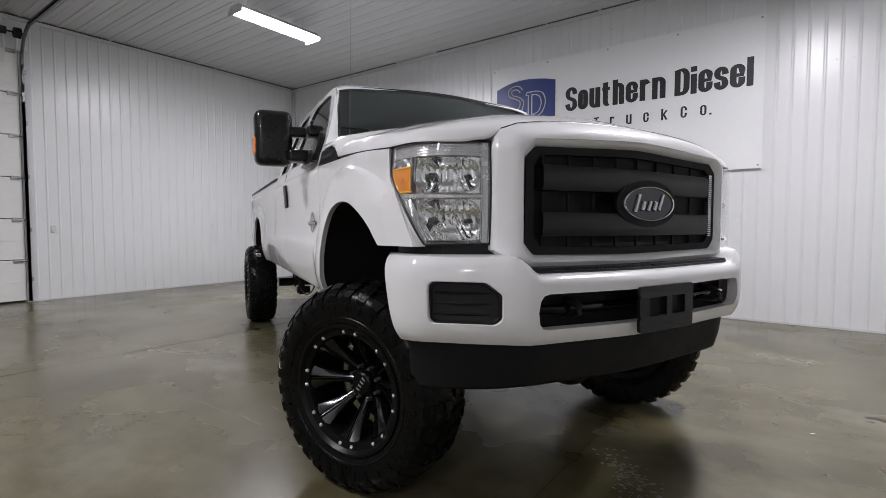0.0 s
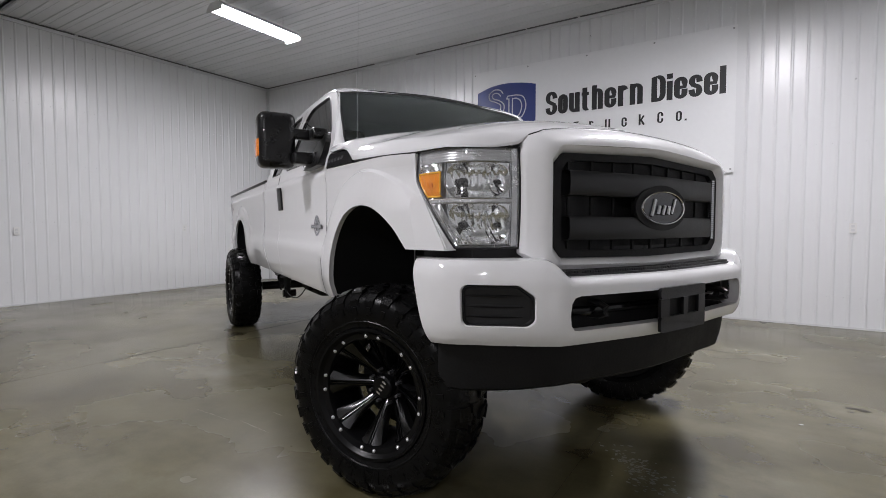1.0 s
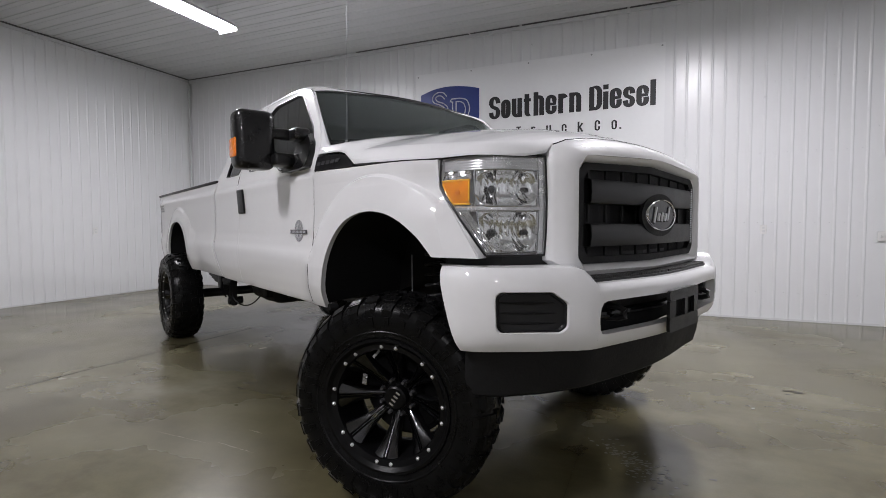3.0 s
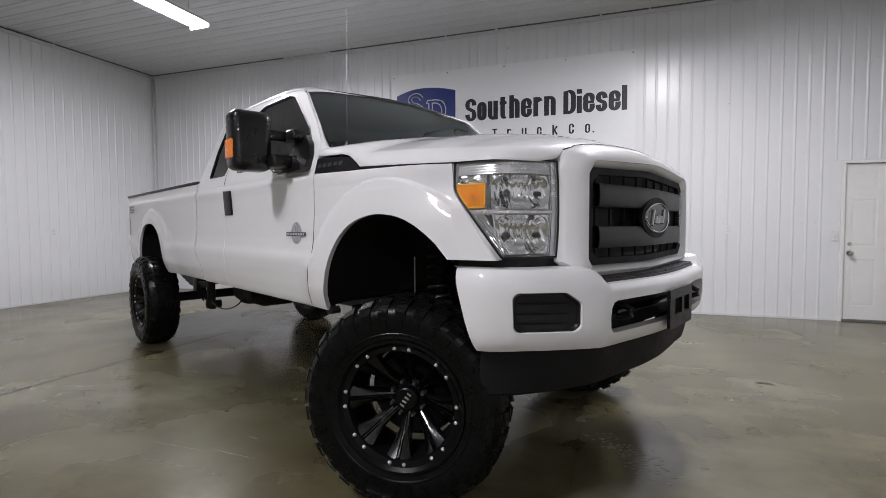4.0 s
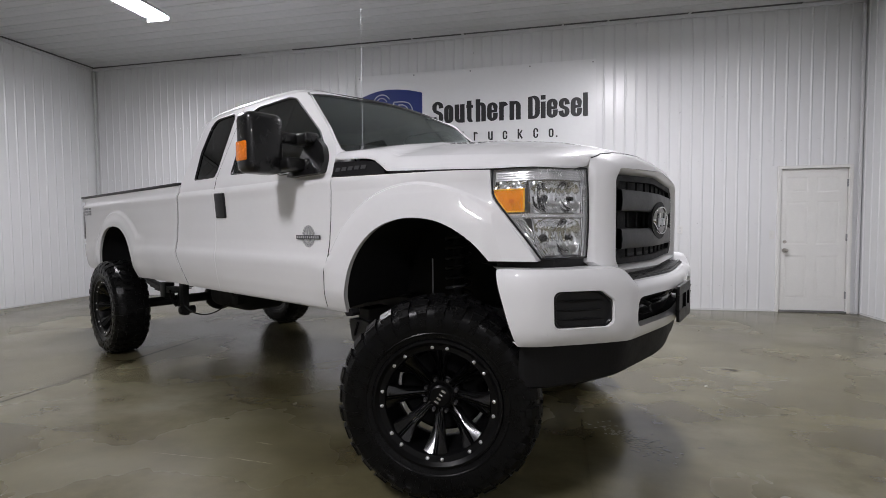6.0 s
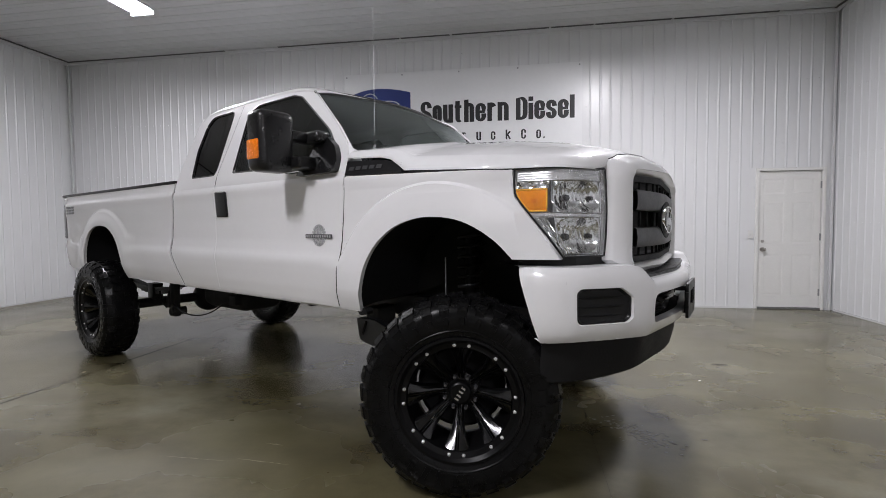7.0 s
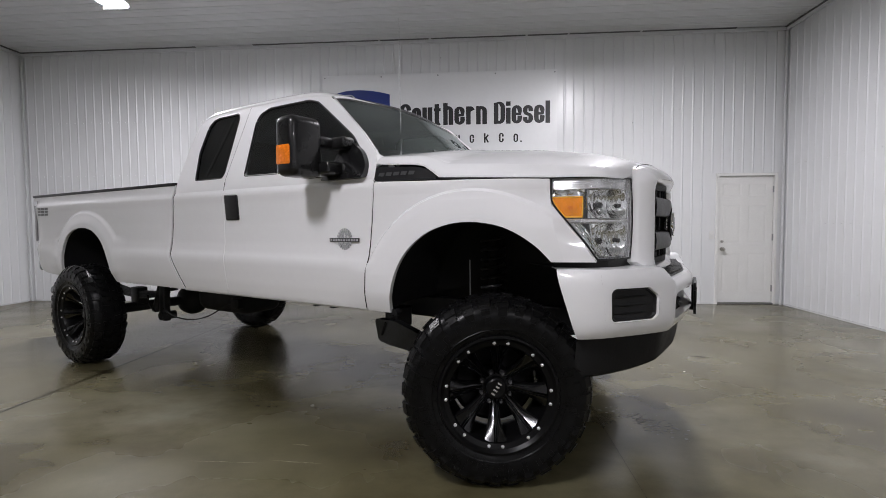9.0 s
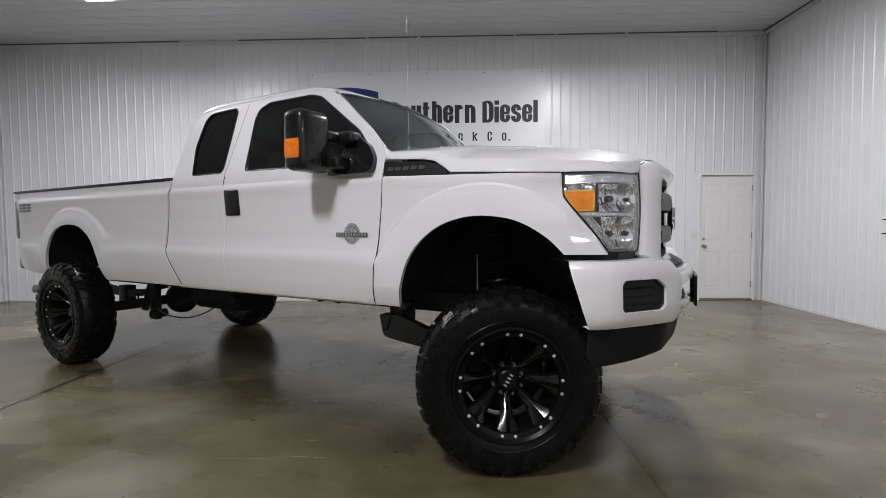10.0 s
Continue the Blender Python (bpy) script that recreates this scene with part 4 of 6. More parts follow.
part("badge_bar", bm, GREYBAR, doors[0], smooth=0), part("badge_bar", hm, GREYBAR, doors[1], smooth=0)
bm = bmesh.new()
rng = random.Random(5)
for k in range(11):
    x = -1.108 + k * 0.0205
    box(bm, x, x + 0.014, sy(-1.0, 1.19) - 0.0115, sy(-1.0, 1.19) - 0.0102, 1.183, 1.197)
part("badge_lettering", bm, SILVER, doors[0], "illegible silver lettering bars", 0)

# fender vent with a letter bar
bm = bmesh.new()
vent = round_poly([(-0.762, 1.522), (-0.35, 1.512), (-0.38, 1.545), (-0.43, 1.572), (-0.50, 1.588), (-0.762, 1.602)], 0.012, 3)
prism(bm, vent, lambda u, v, d: Vector((u, sy(u, 1.515) - 0.002 + (v - 1.515) * 0.25 + d, v)), 0.03)
v1, _ = both("fender_vent", bm, BLACK, truck, "black side vent insert", 0)
bm = bmesh.new()
for k in range(5):
    x0 = -0.735 + k * 0.050
    prism(bm, [(x0, 1.548), (x0 + 0.036, 1.546), (x0 + 0.042, 1.565), (x0 + 0.006, 1.567)], lambda u, v, d: Vector((u, sy(u, 1.515) - 0.004 + (v - 1.515) * 0.25 - d, v)), 0.003)
part("vent_lettering", bm, GREYBAR, v1, "row of slanted grey bars", 0)

# dark inner shell of the cab, floor and firewall
bm = bmesh.new()
box(bm, -2.78, -0.80, 0.085, 2 * YC - 0.085, 0.80, 0.86)
box(bm, -0.80, -0.77, 0.10, 2 * YC - 0.10, 0.80, 1.60)
for y in (0.075, 2 * YC - 0.095):
    box(bm, -2.78, -0.80, y, y + 0.02, 0.80, 1.56)
part("cab_floor", bm, INTERIOR, truck, smooth=0)
bm = bmesh.new()
box(bm, -1.16, -0.78, 0.13, 2 * YC - 0.13, 1.32, 1.60, 0.05, 4)
box(bm, -1.05, -0.90, 1.30, 1.72, 1.58, 1.655, 0.03, 3)
part("dashboard", bm, INTERIOR, truck)
bm = bmesh.new()
lathe(bm, [(0.185, -0.012), (0.198, 0.0), (0.185, 0.012), (0.172, 0.0), (0.185, -0.012)], 32, "x")
for a in (0, 2.1, 4.2):
    tube(bm, [(0, 0, 0), (0, 0.18 * math.cos(a), 0.18 * math.sin(a))], 0.014, 6)
part("steering_wheel", bm, BLACK, truck, at=pose(-1.28, 1.52, 1.55, 0, -25, 0))
for y in (0.30, 1.28):
    bm = bmesh.new()
    box(bm, -1.95, -1.42, y, y + 0.52, 1.08, 1.26, 0.05, 3)
    box(bm, -2.08, -1.92, y, y + 0.52, 1.20, 1.80, 0.05, 3)
    box(bm, -2.07, -1.97, y + 0.12, y + 0.40, 1.82, 2.00, 0.04, 3)
    part("seat", bm, INTERIOR, truck)

# roof
EDGE = [(-1.30, 2.114), (-1.36, 2.130), (-1.45, 2.148), (-1.60, 2.162), (-1.80, 2.170), (-2.14, 2.172), (-2.45, 2.168), (-2.60, 2.160), (-2.70, 2.138), (-2.77, 2.088), (-2.80, 2.03)]
ACROSS = [0.0, 0.15, 0.3, 0.45, 0.6, 0.7, 0.78, 0.81, 0.84, 0.87, 0.90, 0.925, 0.945, 0.96, 0.972, 0.98, 0.988, 0.994, 0.998, 1.0]
bm = bmesh.new()
rows = []
for x, z in curve(EDGE, 3):
    row = []
    for f in [-v for v in reversed(ACROSS[1:])] + ACROSS:
        g = 1 - f * f
        shoulder = math.sqrt(max(0.0, 1 - max(0.0, (abs(f) - 0.80) / 0.20) ** 2))
        y = YC + f * (YC - upper(z) + 0.002)
        row.append((x + 0.058 * g * smooth01(-1.75, -1.30, x), y, z + (0.054 * shoulder + 0.014 * g) * (0.25 + 0.75 * smooth01(2.02, 2.15, z)) * (0.52 + 0.48 * smooth01(-1.28, -1.60, x))))
    rows.append(row)
grid(bm, rows)
deepen(bm, (0, 0, -0.02))
part("roof", bm, WHITE, truck)
# windscreen and its surround
bm = bmesh.new()
bl = curve([(-0.838, 0.135, 1.672), (-0.80, 0.30, 1.69), (-0.755, 0.65, 1.705), (-0.74, YC, 1.71), (-0.755, 2 * YC - 0.65, 1.705), (-0.80, 2 * YC - 0.30, 1.69), (-0.838, 2 * YC - 0.135, 1.672)], 4)
tl = curve([(-1.318, 0.243, 2.118), (-1.295, 0.40, 2.138), (-1.265, 0.75, 2.152), (-1.255, YC, 2.156), (-1.265, 2 * YC - 0.75, 2.152), (-1.295, 2 * YC - 0.40, 2.138), (-1.318, 2 * YC - 0.243, 2.118)], 4)
rows = []
for a, b in zip(bl, tl):
    rows.append([a.lerp(b, k / 10) + Vector((0.02, 0, 0.03)) * math.sin(math.pi * k / 10) * 0.35 for k in range(11)])
grid(bm, rows)
deepen(bm, (-0.004, 0, -0.003))
part("windscreen", bm, WSHIELD, truck, "greenish tinted windscreen").visible_shadow = False
bm = bmesh.new()
edge = [r[0] for r in rows] + rows[-1] + [r[-1] for r in reversed(rows)] + list(reversed(rows[0]))
tube(bm, [p + Vector((0.003, 0, 0.002)) for p in edge] + [edge[0] + Vector((0.003, 0, 0.002))], 0.006, 6)
part("windscreen_seal", bm, BLACK, truck)
# black printed border of the windscreen
bm = bmesh.new()
for rs in (rows[:3], rows[-3:][::-1]):
    grid(bm, [[p + Vector((-0.005, 0, -0.005)) for p in rs[0]], [p.lerp(q, 0.55 + 0.45 * smooth01(2.5, 0, k)) + Vector((-0.005, 0, -0.005)) for k, (p, q) in enumerate(zip(rs[0], rs[1]))]])
grid(bm, [[r[0] + Vector((-0.005, 0, -0.005)), r[0].lerp(r[2], 0.6) + Vector((-0.005, 0, -0.005))] for r in rows])
part("windscreen_border", bm, BLACK, truck)
# dark band behind the top of the windscreen
bm = bmesh.new()
grid(bm, [[a.lerp(b, k) + Vector((0.004, 0, 0.004)) for k in (0.945, 0.965, 0.985, 1.003)] for a, b in zip(bl, tl)])
part("shade_band", bm, BLACK, truck)
# A-pillars, closing the corner between door frame and windscreen
bm = bmesh.new()
ap = [(-0.80, 1.705), (-0.94, 1.835), (-1.12, 1.978), (-1.30, 2.124)]
wedge = [rows[0][k] for k in (0, 3, 6, 10)]
grid(bm, [[Vector((x, sy(x, z) - 0.002, z)), Vector((x, sy(x, z), z)).lerp(w, 0.5) + Vector((0.012, -0.006, 0.004)), w + Vector((0.004, 0, 0.004))] for (x, z), w in zip(ap, wedge)])
deepen(bm, (-0.012, 0.012, -0.006))
both("windscreen_pillar", bm, WHITE, truck)
bm = bmesh.new()
box(bm, -1.06, -0.665, 0.55, 0.58, 1.742, 1.752)
for v in bm.verts:
    v.co.z += 0.006
tube(bm, [(-0.66, 0.45, 1.735), (-0.70, 0.75, 1.75), (-0.735, 1.02, 1.765)], 0.008, 6)
bmesh.ops.delete(bm, geom=[v for v in bm.verts if abs(v.co.y - 0.565) < 0.02 and v.co.x < -0.8], context="VERTS")
part("wiper", bm, BLACK, truck)
bm = bmesh.new()
tube(bm, [(-0.66, 1.25, 1.742), (-0.70, 1.5, 1.755), (-0.76, 1.78, 1.745)], 0.008, 6)
part("wiper", bm, BLACK, truck)
# painted corner panel between pillar foot, bonnet and windscreen
bm = bmesh.new()
outer = [(-0.812, 1.716), (-0.785, 1.680), (-0.770, 1.640), (-0.766, 1.606)]
inner = [rows[0][1] + Vector((0.006, 0, 0.003)), rows[0][0] + Vector((0.008, 0.004, 0.002)), Vector((-0.795, 0.175, 1.672)), Vector((-0.752, 0.185, 1.672))]
grid(bm, [[Vector((x, sy(x, z) - 0.001, z)), Vector((x, sy(x, z), z)).lerp(q, 0.35) + Vector((0.006, -0.002, 0.010)), Vector((x, sy(x, z), z)).lerp(q, 0.7) + Vector((0.004, 0, 0.009)), q] for (x, z), q in zip(outer, inner)])
deepen(bm, (-0.004, 0.004, -0.010))
both("cowl_corner", bm, WHITE, truck)
# cowl: the dark grille between bonnet and windscreen, and its white ends
bm = bmesh.new()
grid(bm, [[p + Vector((0.02, 0, -0.004)), p + Vector((0.10, 0, -0.015)), p + Vector((0.16, 0, -0.06))] for p in bl])
deepen(bm, (0, 0, -0.03))
part("cowl", bm, BLACK, truck, "black cowl panel under the windscreen")

# bonnet
CZ = [(-0.80, 1.765), (-0.39, 1.757), (0.0, 1.724), (0.28, 1.684), (0.42, 1.650), (0.50, 1.622), (0.56, 1.600)]
EZ = [(-0.82, 1.626), (-0.50, 1.608), (-0.43, 1.592), (-0.37, 1.553), (-0.34, 1.530), (0.0, 1.511), (0.25, 1.501), (0.42, 1.497), (0.50, 1.492), (0.56, 1.488)]
FRONT = [(0.05, 0.13), (0.073, 0.20), (0.081, 0.245), (0.096, 0.36), (0.114, 0.42), (0.148, 0.47), (0.205, 0.508), (0.28, 0.530), (0.365, 0.540), (0.40, 0.532), (0.60, 0.533), (YC, 0.541)]


def edge_y(x):
    return table([(-0.82, 0.020), (-0.45, 0.014), (-0.30, 0.012), (0.0, 0.022), (0.12, 0.047), (0.20, 0.073), (0.245, 0.081), (0.36, 0.096), (0.42, 0.114), (0.47, 0.148), (0.508, 0.205), (0.532, 0.28), (0.55, 0.365)], x)


def bonnet_z(x, y):
    h = min(1, max(0, (y - edge_y(x)) / (YC - edge_y(x))))
    lean = (edge_y(x + 0.01) - edge_y(x - 0.01)) / 0.02
    lip = min(1, max(0, (y - edge_y(x)) / math.hypot(1, lean) / 0.05))
    g = 0.80 * (1 - (1 - h) ** 2.5) + 0.20 * (1 - (1 - lip) ** 2.0)
    dome = 0.004 * smooth01(0.38, 0.52, h) * smooth01(0.5, 0.2, x)
    return table(EZ, x) + (table(CZ, x) - table(EZ, x)) * g * 0.98 + dome


bm = bmesh.new()
ys = [0.012, 0.018, 0.024, 0.032, 0.045, 0.06, 0.073, 0.081, 0.088, 0.096, 0.105, 0.114, 0.130, 0.148, 0.17, 0.205, 0.26, 0.31, 0.36, 0.42, 0.47, 0.50, 0.53, 0.57, 0.65, 0.75, 0.85, 0.95, YC]
rows = []
for y in ys:
    xf = table(FRONT, y) if y >= 0.05 else table([(0.012, -0.30), (0.022, 0.0), (0.047, 0.12), (0.05, 0.20)], y)
    xr = table([(0.012, -0.50), (0.020, -0.762), (0.14, -0.765), (0.30, -0.72), (0.65, -0.63), (YC, -0.60)], y)
    xs = [xf - (xf - xr) * (1 - k / 44) ** 1.9 for k in range(45)]
    rows.append([(x, y, bonnet_z(x, y)) for x in xs])
half = [[Vector((p[0], 2 * YC - p[1], p[2])) for p in r] for r in reversed(rows[:-1])]
grid(bm, [[Vector(p) for p in r] for r in rows] + half)
deepen(bm, (0, 0, -0.009))
part("bonnet", bm, WHITE, truck)
bm = bmesh.new()
tube(bm, [(x, edge_y(x) + 0.006, table(EZ, x) - 0.013) for x in [-0.33 + 0.57 * k / 24 for k in range(25)]], 0.0042, 6)
both("shut_line", bm, BLACK, truck)
# black filler in the gaps round the engine bay and behind the lamps
bm = bmesh.new()
box(bm, -0.74, 0.22, 0.10, 2 * YC - 0.10, 1.30, 1.47)
box(bm, 0.10, 0.40, 0.34, 2 * YC - 0.34, 1.02, 1.47)
box(bm, -0.74, 0.36, 0.62, 2 * YC - 0.62, 0.80, 1.30)
part("engine_bay_shell", bm, DARK, truck, smooth=0)

# grille surround
HOLE = round_poly([(0.472, 1.112), (0.508, 1.070), (YC, 1.062), (2 * YC - 0.508, 1.070), (2 * YC - 0.472, 1.112), (2 * YC - 0.472, 1.43), (2 * YC - 0.512, 1.472), (YC, 1.492), (0.512, 1.472), (0.472, 1.43)], 0.014, 3)
OUTER = [(0.366, 1.088), (0.395, 1.066), (0.45, 1.040), (0.50, 1.026), (YC, 1.018), (2 * YC - 0.50, 1.026), (2 * YC - 0.45, 1.040), (2 * YC - 0.395, 1.066), (2 * YC - 0.366, 1.088), (2 * YC - 0.366, 1.465), (2 * YC - 0.378, 1.505), (2 * YC - 0.41, 1.540), (2 * YC - 0.47, 1.562), (2 * YC - 0.60, 1.580), (2 * YC - 0.80, 1.592), (YC, 1.597), (0.80, 1.592), (0.60, 1.580), (0.47, 1.562), (0.41, 1.540), (0.378, 1.505), (0.366, 1.465)]


def front_x(y, z):
    b = abs(y - YC)
    x = 0.655 - 0.018 * (b / 0.6) ** 2
    fs = max(0, (b - 0.56) / 0.135)
    top = 1.598 - 0.06 * (b / 0.69) ** 4
    ft = max(0, (z - (top - 0.10)) / 0.10)
    x -= 0.10 * min(1.0, math.hypot(fs, ft)) ** 2.2
    x -= 0.03 * smooth01(1.06, 1.01, z)
    return x


bm = bmesh.new()
HOLE_OUT = [((p[0] - YC) * 1.045 + YC, (p[1] - 1.275) * 1.125 + 1.275) for p in HOLE]
ring(bm, HOLE_OUT, OUTER, lambda u, v: Vector((front_x(u, v), u, v)), 8, 90)
grid(bm, [[Vector((front_x(*b), b[0], b[1])), Vector((front_x(*b) - 0.004, (a[0] + b[0] * 3) / 4, (a[1] + b[1] * 3) / 4)), Vector((front_x(*b) - 0.030, a[0], a[1]))] for a, b in zip(list(HOLE) + [HOLE[0]], HOLE_OUT + [HOLE_OUT[0]])])
bmesh.ops.remove_doubles(bm, verts=bm.verts, dist=2e-4)
deepen(bm, (-0.075, 0, 0))
surround = part("grille_surround", bm, WHITE, truck, "white painted grille surround", 40)
bm = bmesh.new()
tops = OUTER[11:-2]
tube(bm, [Vector((front_x(*p) - 0.007, p[0], p[1] + 0.001)) for p in resample(tops, 60)], 0.0035, 6)
part("bonnet_seal", bm, BLACK, surround)
# grille insert: dark back, outer frame, two broad charcoal bars, slots
bm = bmesh.new()
big = [((p[0] - YC) * 1.02 + YC, (p[1] - 1.275) * 1.03 + 1.275) for p in HOLE]
prism(bm, big, lambda u, v, d: Vector((0.588 - d, u, v)), 0.02)
grille = part("grille", bm, DARK, truck, "black grille insert with two broad charcoal bars", 0)
inn = [((p[0] - YC) * 0.935 + YC, (p[1] - 1.272) * 0.86 + 1.272) for p in HOLE]
bm = bmesh.new()
ring(bm, inn, HOLE, lambda u, v: Vector((0.612, u, v)), 2, 60)
deepen(bm, (-0.03, 0, 0))
part("grille_frame", bm, DARK, grille, smooth=0)
for z0, z1 in ((1.312, 1.408), (1.138, 1.230)):
    bm = bmesh.new()
    rows = []
    for k in range(25):
        y = 0.542 + (2 * YC - 1.084) * k / 24
        x = 0.640 - 0.018 * ((y - YC) / 0.55) ** 2
        rows.append([(x - 0.05, y, z0), (x - 0.006, y, z0), (x, y, z0 + 0.008), (x + 0.004, y, (z0 + z1) / 2), (x, y, z1 - 0.008), (x - 0.006, y, z1), (x - 0.05, y, z1)])
    grid(bm, rows)
    deepen(bm, (-0.004, 0, 0))
    part("grille_bar", bm, CHARCOAL, grille, "broad satin charcoal grille bar")
for y in [0.56 + 0.125 * k for k in range(9)]:
    for z0, z1 in ((1.235, 1.308), (1.41, 1.462), (1.085, 1.135)):
        bm = bmesh.new()
        box(bm, 0.589, 0.600, y - 0.006, y + 0.006, z0, z1, 0.002)
        part("grille_rib", bm, DARK, grille, smooth=0)
# small side louvres of the bars
bm = bmesh.new()
for k in range(30):
    box(bm, 0.604, 0.624, 2 * YC - 0.532, 2 * YC - 0.508, 1.130 + k * 0.0098, 1.1355 + k * 0.0098)
part("grille_louvre", bm, SILVER, grille, "fine stacked louvre strip", 0)["kind"] = "stuff"
# oval badge: chrome rim, dark field, pale script line as plain strokes
def oval(a, b, n=48):
    return [(a * math.cos(2 * math.pi * k / n), b * math.sin(2 * math.pi * k / n)) for k in range(n)]
bm = bmesh.new()
prism(bm, oval(0.187, 0.098), lambda u, v, d: Vector((0.630 + d, YC + 0.040 + u, 1.270 + v)), 0.016)
part("badge_recess", bm, DARK, grille)
bm = bmesh.new()
prof = [(0.97, 0.0), (0.965, 0.022), (0.945, 0.027), (0.915, 0.025), (0.905, 0.018)]
grid(bm, [[Vector((0.632 + t, YC + 0.040 + 0.163 * r * math.cos(a), 1.270 + 0.078 * (1 - (1 - r) * 1.6) * math.sin(a))) for r, t in prof] for a in [2 * math.pi * k / 48 for k in range(49)]])
part("badge_rim", bm, CHROME, grille)
bm = bmesh.new()
prism(bm, oval(0.147, 0.066), lambda u, v, d: Vector((0.646 + d, YC + 0.040 + u, 1.270 + v)), 0.006)
part("badge_field", bm, BLUEBADGE, grille, "dark blue oval badge field")
bm = bmesh.new()
for ln, w in (([(-0.092, -0.036), (-0.066, 0.036)], 0.0085), ([(-0.048, -0.028), (-0.036, 0.008)], 0.009), ([(-0.012, -0.030), (0.004, 0.010)], 0.008), ([(0.026, -0.028), (0.038, 0.008)], 0.009), ([(0.056, -0.026), (0.084, 0.040)], 0.007)):
    tube(bm, [Vector((0.653, YC + 0.040 + p[0], 1.270 + p[1])) for p in ln], w, 8)
part("badge_script", bm, SILVER, grille, "row of pale slanted bars")

# headlights
zs = [1.108 + 0.382 * k / 16 for k in range(17)]
bm = bmesh.new()
grid(bm, [[lamp_pt(table(S0, z) + (1 - table(S0, z)) * k / 20, z) for k in range(21)] for z in zs])
lens_bm = bm
bm = bmesh.new()
inset_rows = [[lamp_pt(table(S0, z) + (1 - table(S0, z)) * k / 20, z, 0.115 * math.sin(math.pi * min(max(k / 20, 0.0), 1.0)) ** 0.5 + 0.010) for k in range(21)] for z in zs]
grid(bm, inset_rows)
edge_out = [[lamp_pt(table(S0, z) + (1 - table(S0, z)) * k / 20, z, 0.001) for k in range(21)] for z in (zs[0], zs[-1])]
for zi, ed in ((0, edge_out[0]), (-1, edge_out[1])):
    grid(bm, [ed, inset_rows[zi]])
heads = both("headlight", bm, HOUSING, truck, "clear wrap-round headlight with two reflector bowls and an amber corner", 50)
far = mirrored(lens_bm)
for lb, hd in ((lens_bm, heads[0]), (far, heads[1])):
    part("lens", lb, LENS, hd, "clear lamp lens").visible_shadow = False
bm = bmesh.new()
rim = [lamp_pt(table(S0, z), z, 0.002) for z in zs] + [lamp_pt(k / 20, zs[-1], 0.002) for k in range(21)] + [lamp_pt(1.0, z, 0.002) for z in reversed(zs)] + [lamp_pt(table(S0, zs[0]) + (1 - table(S0, zs[0])) * k / 20, zs[0], 0.002) for k in range(20, -1, -1)]
tube(bm, rim, 0.0045, 6)
far = mirrored(bm)
part("lamp_seal", bm, BLACK, heads[0]), part("lamp_seal", far, BLACK, heads[1])


def bowl(z0, z1, s0, s1, deep, bm, flutes):
    """A smooth reflector bowl behind the lens, with upright flutes towards its sides."""
    rows = []
    for j in range(29):
        v = j / 28 * 2 - 1
        row = []
        for i in range(61):
            u = i / 60 * 2 - 1
            z = z0 + (z1 - z0) * (v + 1) / 2
            left = s0 + 0.10 * smooth01(1.22, 1.125, z) * (1 if z0 < 1.2 else 0)
            q = left + (s1 - left) * (u + 1) / 2
            r2 = min(1.0, (abs(u) ** 3.2 + abs(v) ** 3.2))
            flute = flutes * abs(math.sin((u + 0.15 * v) * math.pi * 5)) * smooth01(0.12, 0.45, abs(u)) + 0.0030 * smooth01(-0.25, -0.2, v) * smooth01(0.55, 0.5, v) * math.sin(i * 0.9)
            row.append(lamp_pt(min(1, q), z, 0.014 + deep * (1 - r2) + flute * (1 - 0.6 * r2)))
        rows.append(row)
    grid(bm, rows)


rng = random.Random(21)
for zc, z0, z1, deep in ((1.365, 1.300, 1.430, 0.050), (1.20, 1.125, 1.275, 0.055)):
    bm = bmesh.new()
    bowl(z0, z1, 0.38 if zc < 1.3 else 0.355, 0.925, deep, bm, 0.006 if zc < 1.3 else 0.009)
    far = mirrored(bm)
    part("reflector", bm, REFLECT, heads[0], "mirror-bright reflector bowl", 50), part("reflector", far, REFLECT, heads[1], "mirror-bright reflector bowl", 50)
    for sc, r in ((0.50, 0.018), (0.84, 0.012)):
        bm = bmesh.new()
        c, d = lamp_pt(sc, zc - 0.005, 0.065), lamp_pt(sc, zc - 0.005, 0.030)
        cyl(bm, r, c, d, 14, r * 0.75)
        far = mirrored(bm)
        part("bulb", bm, SATIN, heads[0]), part("bulb", far, SATIN, heads[1])
    # thin clear rim round the bowl
    bm = bmesh.new()
    za, zb2 = z0 - 0.004, z1 + 0.004
    s0 = 0.37 if zc < 1.3 else 0.345
    loop = [lamp_pt(s0 + (0.93 - s0) * k / 12, zb2, 0.012) for k in range(13)] + [lamp_pt(0.93 - (0.82 - s0) * k / 12 + 0.0, za, 0.012) for k in range(13)]
    tube(bm, loop + [lamp_pt(s0 + (0.04 if zc < 1.3 else 0.0), za + 0.05, 0.012), loop[0]], 0.003, 6)
    far = mirrored(bm)
    part("bowl_rim", bm, CHROME, heads[0]), part("bowl_rim", far, CHROME, heads[1])
